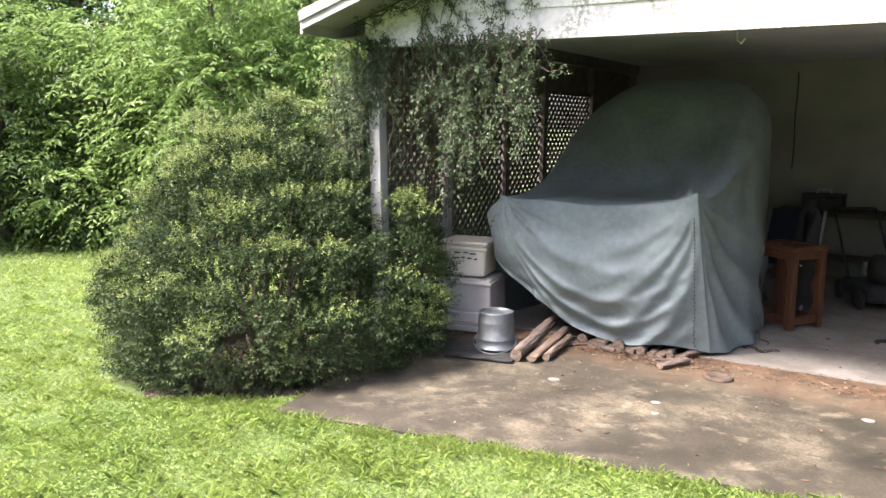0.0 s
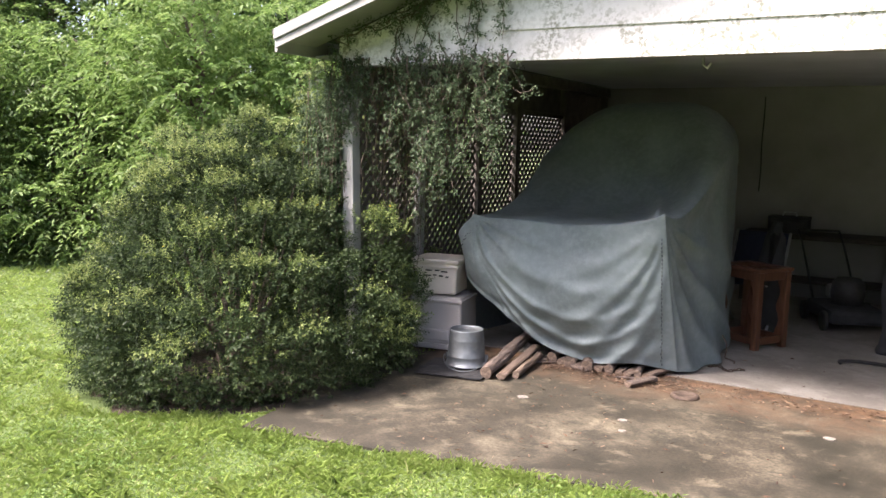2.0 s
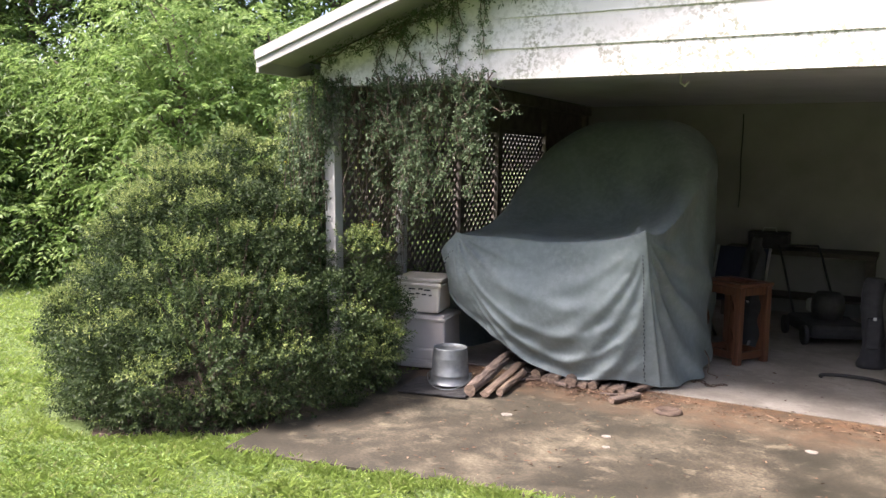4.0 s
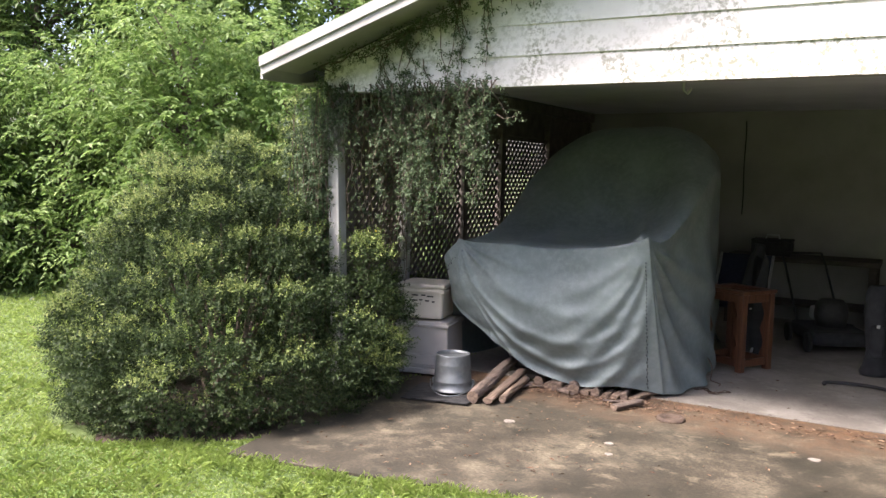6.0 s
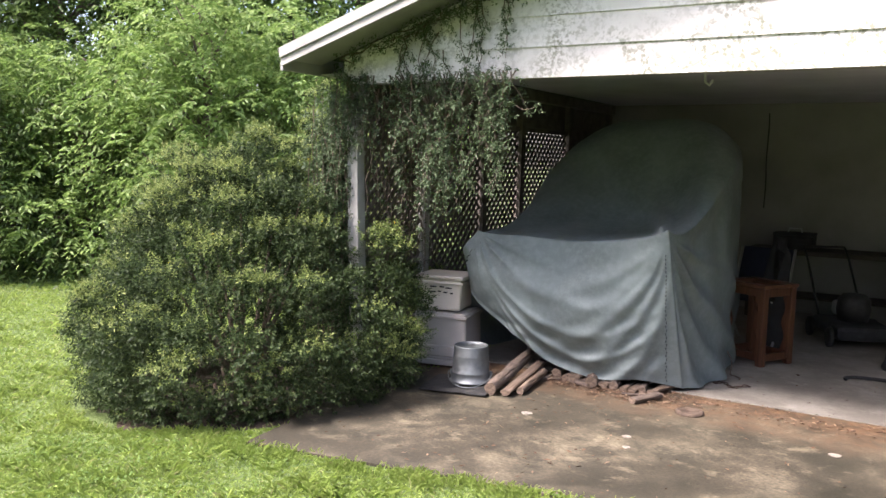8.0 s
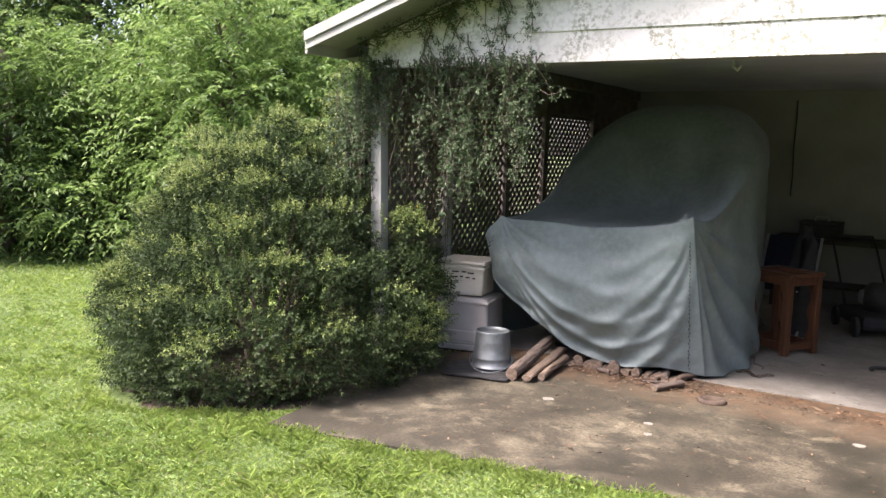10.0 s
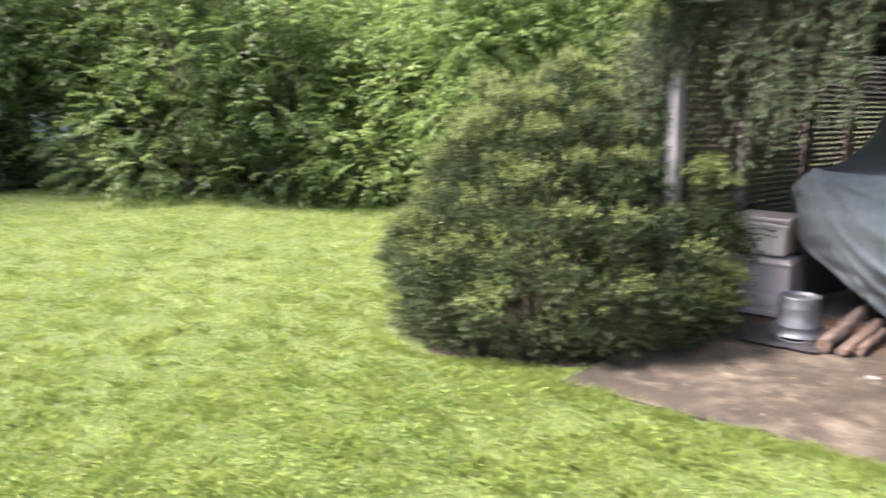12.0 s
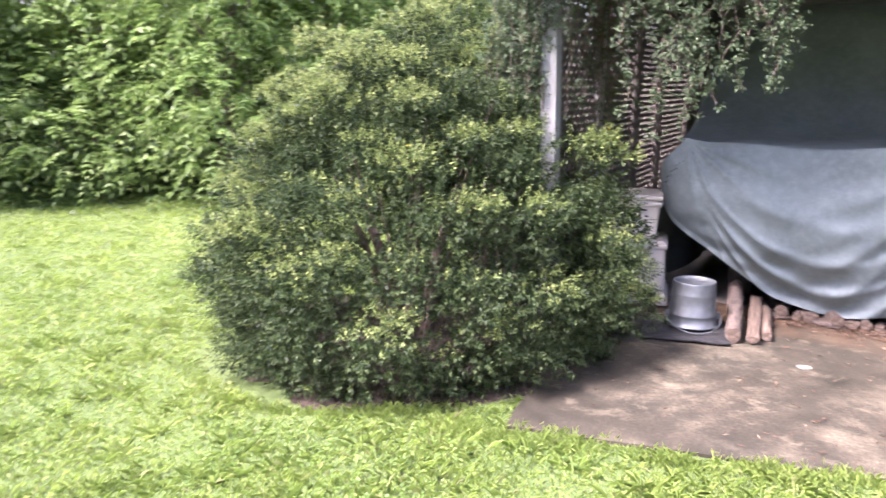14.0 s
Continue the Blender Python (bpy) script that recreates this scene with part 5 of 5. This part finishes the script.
coat = empty("hanging_sack", "dark cloth sack hung behind the covered machine", "sack", at=pose(2.42, 2.95, 0.004))
bm = lathe([(0.0, 0.0), (0.15, 0.0), (0.17, 0.08), (0.16, 0.3), (0.15, 0.6), (0.12, 0.85), (0.07, 0.98), (0.0, 1.0)], 30)
for v in bm.verts:
    v.co.y *= 0.55
    v.co.x += 0.10 * v.co.z * (v.co.x < 0)
    v.co += 0.07 * Vector((noise.noise(v.co * 6), noise.noise(v.co * 6 + Vector((9, 0, 0))), noise.noise(v.co * 5 + Vector((0, 9, 0))))) * (1 if v.co.z > 0.05 else 0)
part("cloth", bm, M_DARK, coat, smooth=True)

# cord, chain and litter near the hem
cord = tagged(part("cord", tube([(2.30 + 0.02 * math.sin(i * 1.3) + i * 0.02, 1.86 - 0.03 * i, 0.012 + (0.15 * max(0, 1 - i / 3))) for i in range(9)], 0.005, 6), M_SPLIT, smooth=True), "frayed brown cord trailing from the tarpaulin", "cord")
chain = empty("steel_chain", "short rusty chain lying by the tarpaulin hem", "chain", at=pose(2.40, 1.42, 0.006))
bm0 = tube([(0.016 * math.cos(a), 0.010 * math.sin(a), 0) for a in [2 * math.pi * i / 12 for i in range(13)]], 0.004, 5)
link = part("chain_link", bm0, M_RUST, chain)
for i in range(11):
    o = link if i == 0 else new("chain_link", link.data)
    o.parent = chain
    o.matrix_basis = pose(0.022 * i - 0.08, 0.05 * math.sin(i * 0.8), 0.006, 35 if i % 2 else -35, 0, 30 * math.sin(i))

k = Mat("dead_leaf", 0.9)
M_DEAD = k.color(k.ramp(k.random(), [(0.0, (0.05, 0.03, 0.02)), (0.7, (0.13, 0.075, 0.045)), (1.0, (0.28, 0.2, 0.13))])).m
n = 2400
lx = np.where(rng.random(n) < 0.55, rng.normal(1.75, 0.32, n), rng.uniform(0.4, 3.9, n))
ly = np.where(rng.random(n) < 0.8, rng.normal(0.78, 0.10, n), rng.uniform(-1.2, 2.2, n))
ok = ly > -1.45 + 0.17 * lx
lx, ly = lx[ok], ly[ok]
n = len(lx)
tagged(new("leaf_litter", leaf_mesh("leaf_litter", np.stack([lx, ly, np.full(n, 0.012)], 1), np.stack([rng.normal(size=n), rng.normal(size=n), rng.uniform(0, 0.15, n)], 1), rng.uniform(0.012, 0.05, n), rng.uniform(0.004, 0.012, n), [M_DEAD], np.zeros(n, int), 0.02)), "dry leaves, bark chips and twigs on the concrete", "leaf litter", kind="stuff")

k = Mat("old_white_paint", 0.7)
M_SPOT = k.color(k.ramp(k.noise(40.0, 4.0), [(0.3, (0.14, 0.125, 0.10)), (0.7, (0.30, 0.275, 0.24))])).m
for x, y, r in ((1.50, -0.05, 0.030), (2.18, -0.12, 0.022), (2.24, -0.30, 0.018), (3.25, 0.25, 0.028)):
    bm = bmesh.new()
    rim = [(x + r * (1 + 0.35 * noise.noise(Vector((math.cos(a), math.sin(a), x * 7)))) * math.cos(a) * 1.2, y + r * (1 + 0.3 * noise.noise(Vector((math.cos(a), math.sin(a), y * 5)))) * math.sin(a)) for a in [2 * math.pi * i / 18 for i in range(18)]]
    hi = [bm.verts.new((px, py, 0.0045)) for px, py in rim]
    lo = [bm.verts.new((px, py, -0.002)) for px, py in rim]
    bm.faces.new(hi)
    for i in range(18):
        bm.faces.new((lo[i], lo[(i + 1) % 18], hi[(i + 1) % 18], hi[i]))
    tagged(part("paint_spot", bm, M_SPOT), "old white paint splash on the concrete", "paint spot", "paint spots")


# ---- car beyond the hedgerow ----
def car(x, y, turn):
    root = empty("parked_car", "dark red car parked in the shade beyond the trees", "car", at=pose(x, y, -0.2, 0, 0, turn))
    kp = Mat("dark_red_paint", 0.3, 0.0, 0.6)
    kp.color(kp.ramp(kp.noise(3.0), [(0.3, (0.05, 0.010, 0.010)), (0.7, (0.075, 0.015, 0.014))]))
    kg = Mat("car_glass", 0.08, 0.85, 0.8)
    kg.color((0.55, 0.57, 0.60))
    prof = [(-2.2, 0.35), (-2.25, 0.62), (-2.15, 0.86), (-1.3, 0.95), (-0.55, 1.42), (0.75, 1.46), (1.55, 1.02), (2.15, 0.95), (2.25, 0.6), (2.2, 0.3)]

    def hull(pr, w, top):
        bm = bmesh.new()
        rows_ = []
        for s in (-1, 1):
            rows_.append([bm.verts.new((px, s * (w if pz < 1.0 else w * top), pz)) for px, pz in pr])
        n_ = len(pr)
        bm.faces.new(rows_[0])
        bm.faces.new(rows_[1][::-1])
        for i in range(n_):
            bm.faces.new((rows_[0][i], rows_[1][i], rows_[1][(i + 1) % n_], rows_[0][(i + 1) % n_]))
        bmesh.ops.recalc_face_normals(bm, faces=bm.faces)
        bmesh.ops.bevel(bm, geom=bm.edges[:], offset=0.05, segments=2, affect="EDGES", profile=0.5)
        return bm
    part("body", hull(prof, 0.88, 0.78), kp.m, root, smooth=False)
    for s in (-1, 1):
        for x0, x1 in ((-0.95, -0.05), (0.05, 0.95)):
            bm = bmesh.new()
            q = [(x0 + (0.35 if x0 < -0.5 else 0.0), 1.36), (x1 - (0.28 if x1 > 0.5 else 0), 1.38), (x1 + 0.15 * (x1 > 0.5), 1.02), (x0, 1.02)]
            a = [bm.verts.new((px, s * (0.90 if pz < 1.1 else 0.72), pz)) for px, pz in q]
            b_ = [bm.verts.new((v.co.x, v.co.y - s * 0.03, v.co.z)) for v in a]
            bm.faces.new(a)
            bm.faces.new(b_)
            for i in range(4):
                bm.faces.new((a[i], b_[i], b_[(i + 1) % 4], a[(i + 1) % 4]))
            bmesh.ops.recalc_face_normals(bm, faces=bm.faces)
            part("side_window", bm, kg.m, root)
    for s, xw in ((-1, -1.38), (1, -1.38), (-1, 1.38), (1, 1.38)):
        wh = part("wheel", lathe([(0.0, -0.1), (0.22, -0.1), (0.31, -0.09), (0.33, -0.05), (0.33, 0.05), (0.31, 0.09), (0.22, 0.1), (0, 0.1)], 24), M_BLACK, root, smooth=True, at=pose(xw, s * 0.82, 0.33, 90, 0, 0))
        part("rim", lathe([(0, -0.112), (0.18, -0.112), (0.20, -0.101), (0.20, 0.101), (0.18, 0.112), (0, 0.112)], 20), M_ALU, wh)
    return root


car(-15.9, -1.9, 76)


# ---- house beyond the car ----
def far_house(x, y, turn):
    root = empty("house", "white boarded house seen through the trees", "house", at=pose(x, y, -0.2, 0, 0, turn))
    part("wall", boxed(-5, 5, -3, 3, 0, 2.9), M_PAINT, root)
    bm = bmesh.new()
    a = [bm.verts.new((-5.4, v[0], v[1])) for v in ((-3.5, 2.92), (3.5, 2.92), (0, 4.9))]
    b = [bm.verts.new((5.4, v.co.y, v.co.z)) for v in a]
    bm.faces.new(a)
    bm.faces.new(b)
    for q in range(3):
        bm.faces.new((a[q], b[q], b[(q + 1) % 3], a[(q + 1) % 3]))
    bmesh.ops.recalc_face_normals(bm, faces=bm.faces)
    part("roof", bm, M_ROOF, root)
    for wx_ in (-3.2, 0.6, 3.2):
        win = part("window", boxed(wx_ - 0.55, wx_ + 0.55, -3.05, -3.002, 0.9, 2.2, 0.01), M_TRIM, root)
        part("pane", boxed(wx_ - 0.47, wx_ + 0.47, -3.06, -3.052, 0.98, 2.12), M_BLACK, win)
    part("door", boxed(-1.7, -0.8, -3.05, -3.002, 0.1, 2.1, 0.01), M_TRIM, root)
    return root


far_house(-25.5, -1.2, 95)
